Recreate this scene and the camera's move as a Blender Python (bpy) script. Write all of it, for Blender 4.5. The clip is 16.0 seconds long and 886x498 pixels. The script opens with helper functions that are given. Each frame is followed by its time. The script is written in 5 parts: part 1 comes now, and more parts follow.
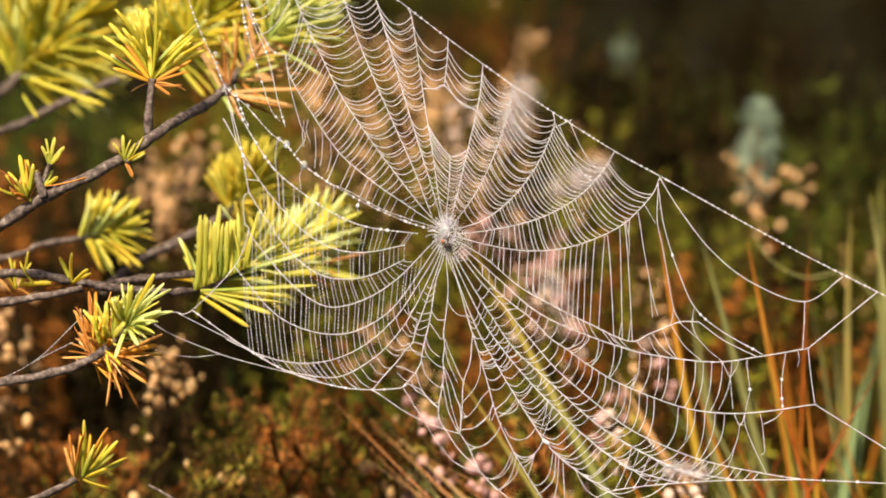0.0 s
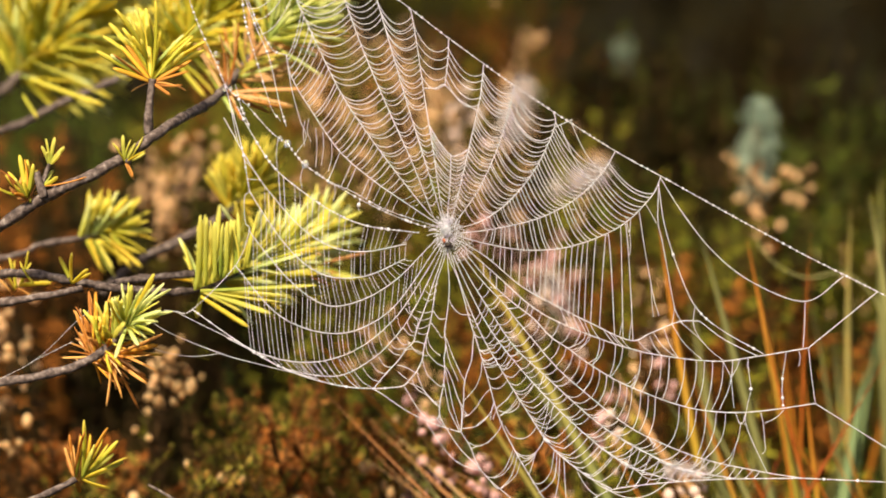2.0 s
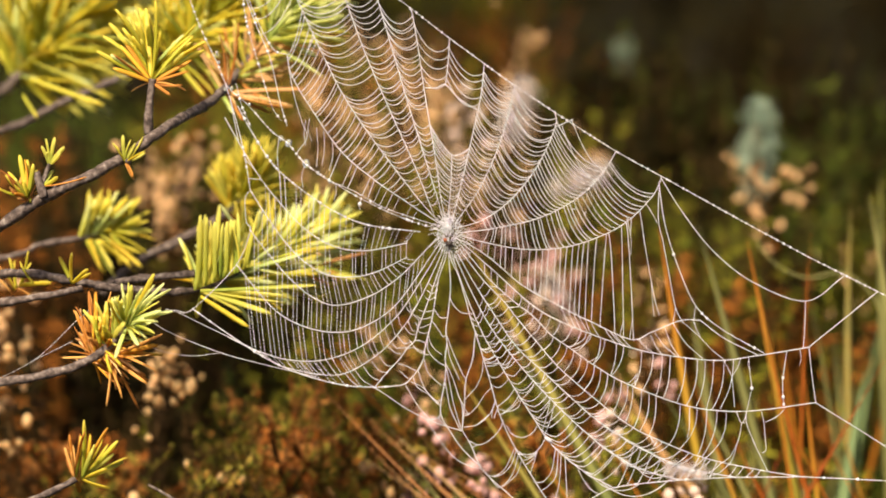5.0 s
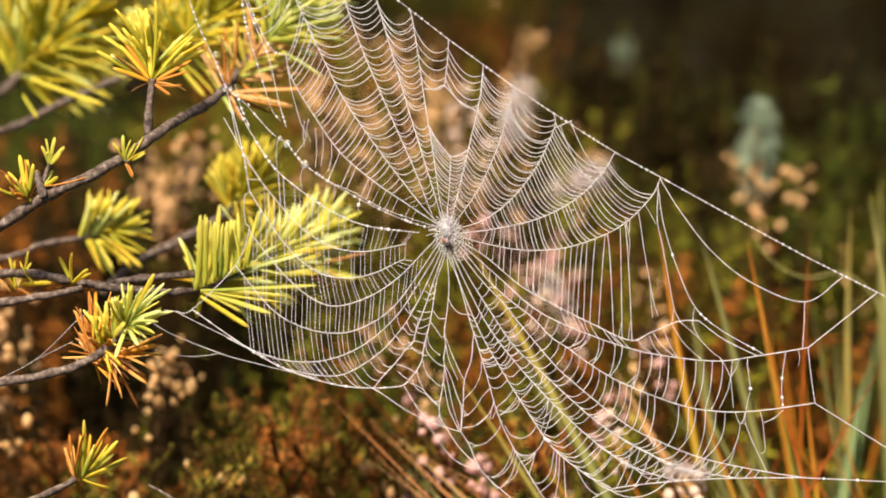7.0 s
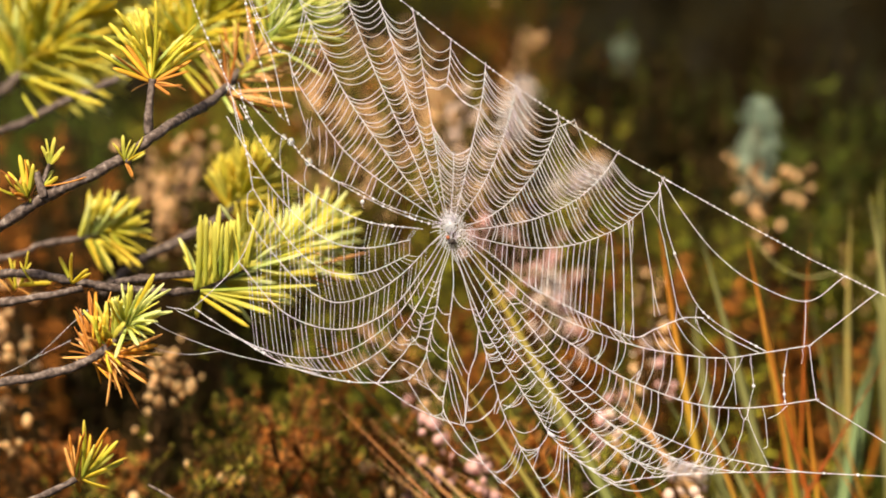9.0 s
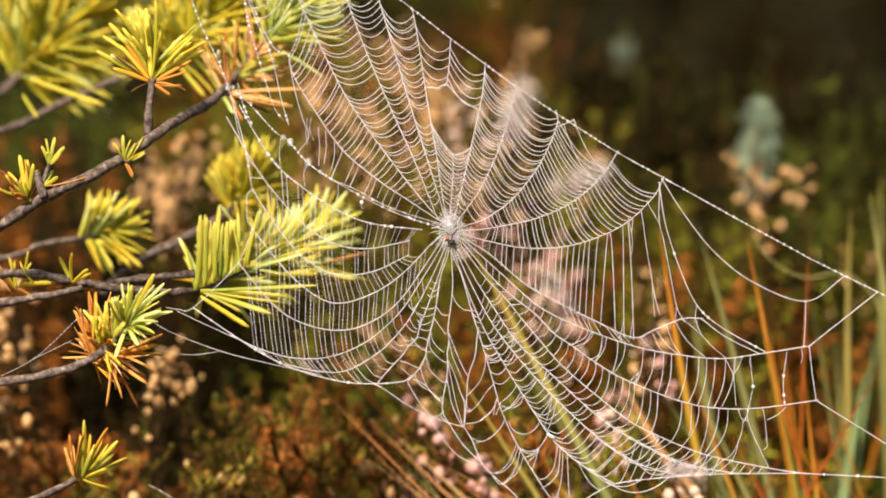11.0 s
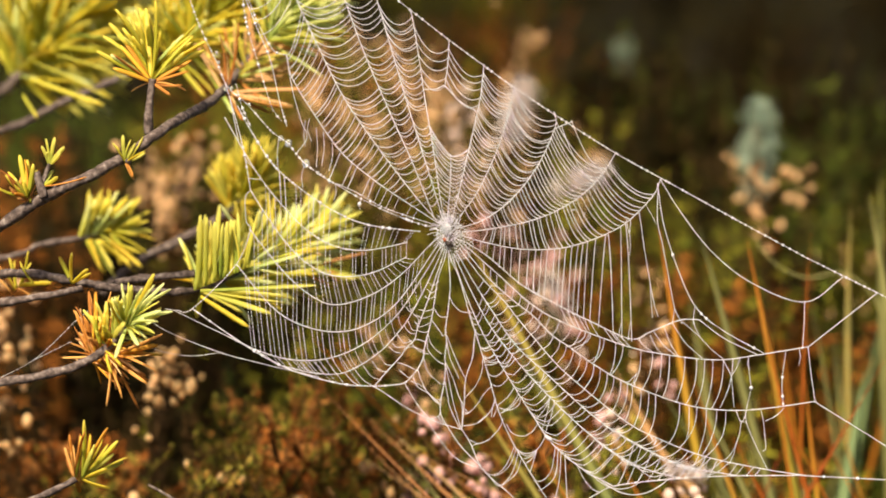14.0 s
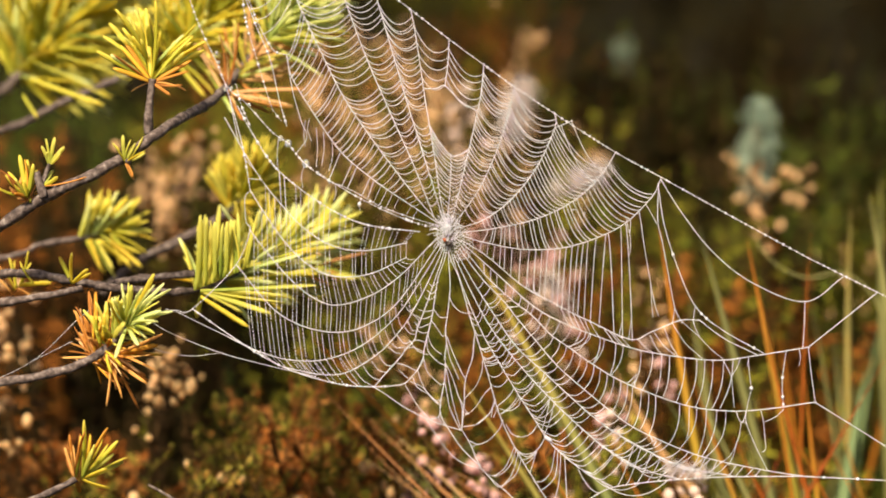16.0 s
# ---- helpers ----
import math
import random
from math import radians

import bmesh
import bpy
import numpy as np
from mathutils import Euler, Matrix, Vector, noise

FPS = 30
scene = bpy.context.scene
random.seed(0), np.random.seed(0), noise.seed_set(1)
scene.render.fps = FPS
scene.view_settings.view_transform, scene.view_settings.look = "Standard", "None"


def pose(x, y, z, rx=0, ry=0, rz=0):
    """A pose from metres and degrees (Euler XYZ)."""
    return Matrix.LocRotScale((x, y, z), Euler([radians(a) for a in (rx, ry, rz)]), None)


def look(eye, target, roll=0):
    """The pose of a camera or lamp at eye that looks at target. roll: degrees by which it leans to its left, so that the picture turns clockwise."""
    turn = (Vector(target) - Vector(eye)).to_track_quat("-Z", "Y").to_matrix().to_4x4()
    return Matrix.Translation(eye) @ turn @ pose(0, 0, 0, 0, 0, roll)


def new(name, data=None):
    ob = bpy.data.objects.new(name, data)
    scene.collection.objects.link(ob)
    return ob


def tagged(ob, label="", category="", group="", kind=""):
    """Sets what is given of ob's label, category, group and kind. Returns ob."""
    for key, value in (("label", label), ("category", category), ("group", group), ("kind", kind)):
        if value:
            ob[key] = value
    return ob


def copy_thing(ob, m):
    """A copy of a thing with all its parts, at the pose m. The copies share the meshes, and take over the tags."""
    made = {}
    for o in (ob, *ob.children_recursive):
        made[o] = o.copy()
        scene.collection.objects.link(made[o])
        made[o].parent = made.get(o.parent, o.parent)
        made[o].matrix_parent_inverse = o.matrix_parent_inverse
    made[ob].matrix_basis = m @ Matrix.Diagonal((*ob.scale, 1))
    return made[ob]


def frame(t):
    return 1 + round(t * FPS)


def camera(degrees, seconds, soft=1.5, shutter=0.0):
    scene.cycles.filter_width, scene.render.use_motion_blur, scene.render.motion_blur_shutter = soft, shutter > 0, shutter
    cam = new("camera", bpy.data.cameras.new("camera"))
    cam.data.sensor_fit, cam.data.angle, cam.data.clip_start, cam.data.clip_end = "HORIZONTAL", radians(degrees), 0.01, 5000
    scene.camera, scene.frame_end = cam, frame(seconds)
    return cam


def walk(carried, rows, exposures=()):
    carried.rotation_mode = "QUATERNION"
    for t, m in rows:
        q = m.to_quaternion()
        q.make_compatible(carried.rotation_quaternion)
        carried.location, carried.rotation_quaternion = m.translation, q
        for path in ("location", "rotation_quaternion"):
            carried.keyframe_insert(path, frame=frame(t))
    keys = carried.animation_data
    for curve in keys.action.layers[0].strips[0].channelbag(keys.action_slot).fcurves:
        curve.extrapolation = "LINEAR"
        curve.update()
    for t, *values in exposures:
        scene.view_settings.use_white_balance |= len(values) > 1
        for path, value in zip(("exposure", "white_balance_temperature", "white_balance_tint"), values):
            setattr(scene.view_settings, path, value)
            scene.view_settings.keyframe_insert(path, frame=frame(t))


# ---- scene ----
# A dew-covered orb web hung between a young pine and bog grasses, heather moor behind.
# The camera stands still about 1.1 m from the web and looks slightly down.
FOV, PITCH, EYE_Z, SPAN = 20.0, 13.0, 0.75, 1.1115
cam = camera(FOV, 16.0, 1.8)
EYE = Vector((0, 0, EYE_Z))
FWD = Vector((0, math.cos(radians(PITCH)), -math.sin(radians(PITCH))))
UPW = Vector((0, math.sin(radians(PITCH)), math.cos(radians(PITCH))))
cam.data.dof.use_dof = True
cam.data.dof.focus_distance = SPAN
cam.data.dof.aperture_fstop = 6.3
cam.data.dof.aperture_blades = 0
walk(cam, [(0, look(EYE, EYE + FWD)), (16.0, look(EYE, EYE + FWD))], exposures=[(0, 0.90), (16.0, 0.90)])

# The web's chart: U = 0.25 mm, x to the right and y down from a corner, laid on the plane of the web.
U = 0.00025
CX, CY = 784.0, 441.0


def at(x, y, off=0.0):
    """The place of the chart's point (x, y); off: metres behind the web's plane, where the chart widens with the distance."""
    d = SPAN + off
    s = U * d / SPAN
    return EYE + FWD * d + Vector((1, 0, 0)) * ((x - CX) * s) - UPW * ((y - CY) * s)


# ---- light ----
world = bpy.data.worlds.new("moor_sky")
scene.world = world
world.use_nodes = True
wn = world.node_tree.nodes
sky = wn.new("ShaderNodeTexSky")
sky.sky_type = "NISHITA"
sky.sun_disc = False
SUN_ELEV, SUN_TURN = 56.0, 205.0
sky.sun_elevation, sky.sun_rotation = radians(SUN_ELEV), radians(SUN_TURN)
sky.air_density, sky.dust_density = 1.0, 4.0
wn["Background"].inputs["Strength"].default_value = 0.05
world.node_tree.links.new(sky.outputs["Color"], wn["Background"].inputs["Color"])
sun_data = bpy.data.lights.new("sun", "SUN")
sun_data.energy, sun_data.angle, sun_data.color = 5.0, radians(9.0), (1.0, 0.87, 0.655)
sun = new("sun", sun_data)
se, st = radians(SUN_ELEV), radians(SUN_TURN)
sun_way = Vector((math.sin(st) * math.cos(se), math.cos(st) * math.cos(se), math.sin(se)))
sun.matrix_basis = look(sun_way * 20, (0, 0, 0))


# ---- materials ----
def tree_of(name):
    m = bpy.data.materials.new(name)
    m.use_nodes = True
    return m, m.node_tree, m.node_tree.nodes["Principled BSDF"]


def ramp_of(tree, stops):
    r = tree.nodes.new("ShaderNodeValToRGB")
    while len(r.color_ramp.elements) < len(stops):
        r.color_ramp.elements.new(0.5)
    for e, (p, c) in zip(r.color_ramp.elements, stops):
        e.position, e.color = p, (*c, 1)
    return r


def leaf_material(name, stops, rough=0.5, through_light=0.5, grain=900.0, per_island=False, tip=None, gloss=0.35):
    """Plant tissue: hue chosen by piece, streaks and specks on it, some light let through. tip: colour along the piece's length (its local z, in U)."""
    m, tree, bsdf = tree_of(name)
    nodes, links = tree.nodes, tree.links
    if per_island:
        pick = nodes.new("ShaderNodeNewGeometry").outputs["Random Per Island"]
    else:
        pick = nodes.new("ShaderNodeObjectInfo").outputs["Random"]
    ramp = ramp_of(tree, stops)
    coord = nodes.new("ShaderNodeTexCoord")
    noise_n = nodes.new("ShaderNodeTexNoise")
    noise_n.inputs["Scale"].default_value = grain
    noise_n.inputs["Detail"].default_value = 3
    links.new(coord.outputs["Object"], noise_n.inputs["Vector"])
    add = nodes.new("ShaderNodeMath")
    add.operation = "MULTIPLY_ADD"
    links.new(noise_n.outputs["Fac"], add.inputs[0])
    add.inputs[1].default_value = 0.35
    sub = nodes.new("ShaderNodeMath")
    sub.operation = "ADD"
    sub.inputs[1].default_value = -0.175
    links.new(pick, sub.inputs[0])
    links.new(sub.outputs[0], add.inputs[2])
    links.new(add.outputs[0], ramp.inputs["Fac"])
    colour = ramp.outputs["Color"]
    if tip:
        sep = nodes.new("ShaderNodeSeparateXYZ")
        links.new(coord.outputs["Generated"], sep.inputs[0])
        band = ramp_of(tree, [(0.0, (0, 0, 0)), (tip[0], (0, 0, 0)), (1.0, (1, 1, 1))])
        links.new(sep.outputs["Z"], band.inputs["Fac"])
        mix = nodes.new("ShaderNodeMixRGB")
        mix.inputs["Color2"].default_value = (*tip[1], 1)
        links.new(band.outputs["Color"], mix.inputs["Fac"])
        links.new(colour, mix.inputs["Color1"])
        colour = mix.outputs["Color"]
    links.new(colour, bsdf.inputs["Base Color"])
    bsdf.inputs["Roughness"].default_value = rough
    bsdf.inputs["Specular IOR Level"].default_value = gloss
    bump = nodes.new("ShaderNodeBump")
    bump.inputs["Strength"].default_value = 0.5
    bump.inputs["Distance"].default_value = 0.0005
    links.new(noise_n.outputs["Fac"], bump.inputs["Height"])
    links.new(bump.outputs["Normal"], bsdf.inputs["Normal"])
    if through_light:
        tr = nodes.new("ShaderNodeBsdfTranslucent")
        links.new(colour, tr.inputs["Color"])
        ms = nodes.new("ShaderNodeMixShader")
        ms.inputs["Fac"].default_value = through_light
        links.new(bsdf.outputs[0], ms.inputs[1])
        links.new(tr.outputs[0], ms.inputs[2])
        links.new(ms.outputs[0], nodes["Material Output"].inputs["Surface"])
    return m


M_GREEN = leaf_material("needle_green", [(0.0, (0.36, 0.43, 0.055)), (0.45, (0.60, 0.60, 0.085)), (1.0, (0.80, 0.70, 0.11))],
                        tip=(0.35, (0.82, 0.74, 0.16)))
M_SOFT = leaf_material("needle_pale", [(0.0, (0.50, 0.60, 0.16)), (0.5, (0.70, 0.76, 0.24)), (1.0, (0.84, 0.84, 0.32))], tip=(0.4, (0.86, 0.86, 0.40)))
M_YELLOW = leaf_material("needle_yellow", [(0.0, (0.52, 0.52, 0.05)), (0.6, (0.74, 0.65, 0.055)), (1.0, (0.84, 0.60, 0.05))],
                         tip=(0.6, (0.88, 0.73, 0.11)))
M_BROWN = leaf_material("needle_brown", [(0.0, (0.34, 0.11, 0.02)), (0.5, (0.68, 0.27, 0.04)), (1.0, (0.86, 0.48, 0.14))], 0.6, 0.3)
M_AMBER = leaf_material("needle_amber", [(0.0, (0.62, 0.26, 0.03)), (0.5, (0.82, 0.46, 0.04)), (1.0, (0.90, 0.64, 0.06))], 0.55, 0.4)
M_BLADE = leaf_material("grass_blade", [(0.0, (0.17, 0.17, 0.05)), (0.5, (0.29, 0.27, 0.09)), (0.8, (0.34, 0.31, 0.10)), (1.0, (0.40, 0.29, 0.07))],
                        0.5, 0.3, 120.0)
M_GOLD = leaf_material("gold_blade", [(0.0, (0.25, 0.26, 0.05)), (0.5, (0.39, 0.32, 0.04)), (1.0, (0.53, 0.33, 0.025))], 0.5, 0.3, 120.0, tip=(0.74, (0.60, 0.17, 0.015)))
M_STRAW = leaf_material("straw_blade", [(0.0, (0.18, 0.23, 0.07)), (1.0, (0.27, 0.30, 0.09))], 0.5, 0.3, 120.0, tip=(0.72, (0.56, 0.38, 0.06)))
M_SEDGE = leaf_material("sedge_blade", [(0.0, (0.19, 0.26, 0.10)), (1.0, (0.28, 0.35, 0.16))], 0.6, 0.3, 120.0)
M_RUST = leaf_material("rust_blade", [(0.0, (0.26, 0.040, 0.010)), (0.5, (0.44, 0.10, 0.010)), (1.0, (0.58, 0.22, 0.015))], 0.5, 0.3, 120.0)
M_OLIVE = leaf_material("heather_olive", [(0.0, (0.018, 0.020, 0.003)), (0.5, (0.125, 0.125, 0.011)), (1.0, (0.36, 0.32, 0.03))], 0.7, 0.2, 300.0, True, None, 0.08)
M_RUSSET = leaf_material("heather_russet", [(0.0, (0.020, 0.009, 0.002)), (0.5, (0.160, 0.050, 0.006)), (1.0, (0.50, 0.17, 0.028))], 0.7, 0.2, 300.0, True, None, 0.08)
M_FERN = leaf_material("heather_green", [(0.0, (0.010, 0.014, 0.003)), (0.5, (0.050, 0.070, 0.009)), (1.0, (0.17, 0.21, 0.025))], 0.7, 0.2, 300.0, True, None, 0.08)
M_SHOOT = leaf_material("heather_shoot", [(0.0, (0.08, 0.090, 0.010)), (0.4, (0.30, 0.30, 0.035)), (0.75, (0.56, 0.42, 0.08)), (1.0, (0.68, 0.24, 0.05))], 0.6, 0.45, 300.0, True, None, 0.1)
M_RUDDY = leaf_material("heather_ruddy", [(0.0, (0.14, 0.040, 0.008)), (0.5, (0.48, 0.15, 0.025)), (1.0, (0.72, 0.32, 0.09))], 0.6, 0.45, 300.0, True, None, 0.1)
M_FLUFF = leaf_material("seed_fluff", [(0.0, (0.80, 0.68, 0.62)), (1.0, (0.92, 0.84, 0.80))], 0.8, 0.5, 500.0, True)
# near-black leaves: the shade among the heather is painted into this colour
M_SHADE_TONED = leaf_material("heather_shade_toned", [(0.0, (0.003, 0.0025, 0.001)), (0.5, (0.011, 0.009, 0.0025)), (1.0, (0.036, 0.027, 0.005))], 0.8, 0.1, 300.0, True, None, 0.05)
# scrub browns set near black, so that the colour carries the shade down there
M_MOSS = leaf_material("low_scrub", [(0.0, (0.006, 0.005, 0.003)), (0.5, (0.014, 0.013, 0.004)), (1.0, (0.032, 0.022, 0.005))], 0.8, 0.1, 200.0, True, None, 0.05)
M_BELL = leaf_material("dry_bell", [(0.0, (0.68, 0.36, 0.15)), (0.5, (0.82, 0.50, 0.24)), (1.0, (0.92, 0.68, 0.38))], 0.7, 0.35, 500.0, True)
M_PINK = leaf_material("pink_bell", [(0.0, (0.66, 0.30, 0.27)), (0.6, (0.80, 0.48, 0.44)), (1.0, (0.78, 0.46, 0.52))], 0.7, 0.35, 500.0, True)
M_CREAM = leaf_material("cream_bell", [(0.0, (0.84, 0.50, 0.20)), (1.0, (0.95, 0.72, 0.40))], 0.7, 0.55, 500.0, True)
M_LICHEN = leaf_material("lichen", [(0.0, (0.24, 0.32, 0.22)), (1.0, (0.48, 0.56, 0.42))], 0.8, 0.3, 300.0, True)
M_STALK = leaf_material("dry_stalk", [(0.0, (0.56, 0.26, 0.09)), (1.0, (0.76, 0.46, 0.20))], 0.7, 0.0, 250.0)
M_RUSSET_STALK = leaf_material("russet_stalk", [(0.0, (0.40, 0.15, 0.05)), (1.0, (0.62, 0.28, 0.10))], 0.7, 0.0, 250.0)
M_STEM = leaf_material("heather_stem", [(0.0, (0.020, 0.012, 0.006)), (1.0, (0.065, 0.034, 0.010))], 0.8, 0.0, 250.0, False, None, 0.05)
M_PALE = leaf_material("pale_bell", [(0.0, (0.80, 0.54, 0.42)), (1.0, (0.92, 0.74, 0.62))], 0.7, 0.35, 500.0, True)


def bark_material():
    m, tree, bsdf = tree_of("pine_bark")
    nodes, links = tree.nodes, tree.links
    coord = nodes.new("ShaderNodeTexCoord")
    n1 = nodes.new("ShaderNodeTexNoise")
    n1.inputs["Scale"].default_value, n1.inputs["Detail"].default_value = 380, 9
    n2 = nodes.new("ShaderNodeTexVoronoi")
    n2.inputs["Scale"].default_value = 230
    links.new(coord.outputs["Object"], n1.inputs["Vector"])
    links.new(coord.outputs["Object"], n2.inputs["Vector"])
    ramp = ramp_of(tree, [(0.34, (0.030, 0.018, 0.014)), (0.48, (0.085, 0.057, 0.047)), (0.60, (0.16, 0.118, 0.100)), (0.72, (0.29, 0.235, 0.205))])
    links.new(n1.outputs["Fac"], ramp.inputs["Fac"])
    links.new(ramp.outputs["Color"], bsdf.inputs["Base Color"])
    bsdf.inputs["Roughness"].default_value = 0.85
    add = nodes.new("ShaderNodeMath")
    add.operation = "ADD"
    links.new(n1.outputs["Fac"], add.inputs[0])
    links.new(n2.outputs["Distance"], add.inputs[1])
    bump = nodes.new("ShaderNodeBump")
    bump.inputs["Strength"].default_value, bump.inputs["Distance"].default_value = 0.5, 0.0005
    links.new(add.outputs[0], bump.inputs["Height"])
    links.new(bump.outputs["Normal"], bsdf.inputs["Normal"])
    return m


def peat_material():
    m, tree, bsdf = tree_of("peat_ground")
    nodes, links = tree.nodes, tree.links
    coord = nodes.new("ShaderNodeTexCoord")
    n1 = nodes.new("ShaderNodeTexNoise")
    n1.inputs["Scale"].default_value, n1.inputs["Detail"].default_value = 3.5, 8
    n2 = nodes.new("ShaderNodeTexNoise")
    n2.inputs["Scale"].default_value, n2.inputs["Detail"].default_value = 60, 6
    for n in (n1, n2):
        links.new(coord.outputs["Object"], n.inputs["Vector"])
    mixf = nodes.new("ShaderNodeMath")
    mixf.operation = "MULTIPLY_ADD"
    mixf.inputs[1].default_value = 0.5
    links.new(n2.outputs["Fac"], mixf.inputs[0])
    half = nodes.new("ShaderNodeMath")
    half.operation = "MULTIPLY"
    half.inputs[1].default_value = 0.5
    links.new(n1.outputs["Fac"], half.inputs[0])
    links.new(half.outputs[0], mixf.inputs[2])
    # peat browns, darkened further to include the shade under the shrubs
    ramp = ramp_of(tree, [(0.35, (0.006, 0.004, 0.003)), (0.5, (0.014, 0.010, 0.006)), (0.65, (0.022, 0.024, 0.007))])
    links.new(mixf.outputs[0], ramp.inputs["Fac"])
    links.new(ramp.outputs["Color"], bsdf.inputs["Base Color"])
    bsdf.inputs["Roughness"].default_value = 0.95
    bsdf.inputs["Specular IOR Level"].default_value = 0.05
    bump = nodes.new("ShaderNodeBump")
    bump.inputs["Strength"].default_value, bump.inputs["Distance"].default_value = 1.0, 0.02
    links.new(n2.outputs["Fac"], bump.inputs["Height"])
    links.new(bump.outputs["Normal"], bsdf.inputs["Normal"])
    return m


def silk_material():
    """Threads sheathed in fine dew: white, glossy, a little light let through."""
    m, tree, bsdf = tree_of("dewy_silk")
    nodes, links = tree.nodes, tree.links
    coord = nodes.new("ShaderNodeTexCoord")
    n1 = nodes.new("ShaderNodeTexNoise")
    n1.inputs["Scale"].default_value, n1.inputs["Detail"].default_value = 700, 2
    links.new(coord.outputs["Object"], n1.inputs["Vector"])
    ramp = ramp_of(tree, [(0.3, (0.50, 0.48, 0.54)), (0.7, (0.92, 0.89, 0.94))])
    links.new(n1.outputs["Fac"], ramp.inputs["Fac"])
    # faint lilac, blue and green painted in by noise, imitating light broken by dew
    n2 = nodes.new("ShaderNodeTexNoise")
    n2.inputs["Scale"].default_value, n2.inputs["Detail"].default_value = 160, 1
    links.new(coord.outputs["Object"], n2.inputs["Vector"])
    hues = ramp_of(tree, [(0.30, (0.78, 1.0, 0.92)), (0.42, (1.0, 1.0, 1.0)), (0.56, (1.0, 0.98, 1.0)), (0.66, (0.92, 0.80, 1.0)), (0.76, (1.0, 0.82, 0.86))])
    links.new(n2.outputs["Fac"], hues.inputs["Fac"])
    tint = nodes.new("ShaderNodeMixRGB")
    tint.blend_type, tint.inputs["Fac"].default_value = "MULTIPLY", 0.9
    links.new(ramp.outputs["Color"], tint.inputs["Color1"])
    links.new(hues.outputs["Color"], tint.inputs["Color2"])
    links.new(tint.outputs["Color"], bsdf.inputs["Base Color"])
    bsdf.inputs["Thin Film Thickness"].default_value, bsdf.inputs["Thin Film IOR"].default_value = 420, 1.4
    bsdf.inputs["Roughness"].default_value = 0.25
    tr = nodes.new("ShaderNodeBsdfTranslucent")
    tr.inputs["Color"].default_value = (0.85, 0.82, 0.80, 1)
    ms = nodes.new("ShaderNodeMixShader")
    ms.inputs["Fac"].default_value = 0.3
    links.new(bsdf.outputs[0], ms.inputs[1])
    links.new(tr.outputs[0], ms.inputs[2])
    links.new(ms.outputs[0], nodes["Material Output"].inputs["Surface"])
    return m


def plain_material(name, colour, rough=0.5, transmission=0.0, dark=None):
    m, tree, bsdf = tree_of(name)
    n1 = tree.nodes.new("ShaderNodeTexNoise")
    n1.inputs["Scale"].default_value = 1500
    ramp = ramp_of(tree, [(0.35, dark or colour), (0.65, colour)])
    tree.links.new(n1.outputs["Fac"], ramp.inputs["Fac"])
    tree.links.new(ramp.outputs["Color"], bsdf.inputs["Base Color"])
    bsdf.inputs["Roughness"].default_value = rough
    bsdf.inputs["Transmission Weight"].default_value = transmission
    bsdf.inputs["IOR"].default_value = 1.33
    return m


M_BARK, M_PEAT, M_SILK = bark_material(), peat_material(), silk_material()
M_DROP = plain_material("water_drop", (0.97, 0.97, 0.97), 0.0, 0.8)
M_SPIDER = plain_material("spider_dark", (0.05, 0.035, 0.03), 0.5, 0.0, (0.02, 0.015, 0.012))
M_SPIDER_RED = plain_material("spider_orange", (0.50, 0.17, 0.08), 0.5, 0.0, (0.26, 0.07, 0.03))


# ---- builders ----
def mesh_of(name, verts, faces, material, smooth=True):
    me = bpy.data.meshes.new(name)
    me.from_pydata(verts, [], faces)
    me.materials.append(material)
    if smooth:
        me.polygons.foreach_set("use_smooth", [True] * len(me.polygons))
    me.update()
    return me


def part(name, me, parent, label=""):
    ob = new(name, me)
    ob.parent = parent
    if label:
        ob["label"] = label
    return ob


def smooth_line(points, step):
    """A Catmull-Rom line through the control points, cut in pieces of about one step."""
    p = [Vector(q) for q in points]
    if len(p) == 2:
        n = max(2, int((p[1] - p[0]).length / step))
        return [p[0].lerp(p[1], i / n) for i in range(n + 1)]
    p = [p[0] * 2 - p[1]] + p + [p[-1] * 2 - p[-2]]
    out = []
    for i in range(1, len(p) - 2):
        n = max(1, int((p[i + 1] - p[i]).length / step))
        a, b, c, d = p[i - 1], p[i], p[i + 1], p[i + 2]
        for k in range(n):
            t = k / n
            out.append(0.5 * (2 * b + (c - a) * t + (2 * a - 5 * b + 4 * c - d) * t * t + (3 * b - a - 3 * c + d) * t ** 3))
    out.append(p[-2].copy())
    return out


def tube(verts, faces, line, radii, sides=5, flat=1.0):
    """Adds a tube along the line to the lists."""
    base = len(verts)
    n = len(line)
    side = None
    for i, q in enumerate(line):
        way = (line[min(i + 1, n - 1)] - line[max(i - 1, 0)])
        way = way.normalized() if way.length > 1e-12 else Vector((0, 0, 1))
        if side is None:
            side = way.orthogonal().normalized()
        side = (side - way * side.dot(way)).normalized()
        up = way.cross(side)
        r = radii[i]
        for k in range(sides):
            a = 2 * math.pi * k / sides
            verts.append(q + side * (r * math.cos(a)) + up * (r * flat * math.sin(a)))
    for i in range(n - 1):
        for k in range(sides):
            a, b = base + i * sides + k, base + i * sides + (k + 1) % sides
            faces.append((a, b, b + sides, a + sides))
    faces.append(tuple(base + k for k in reversed(range(sides))))
    faces.append(tuple(base + (n - 1) * sides + k for k in range(sides)))


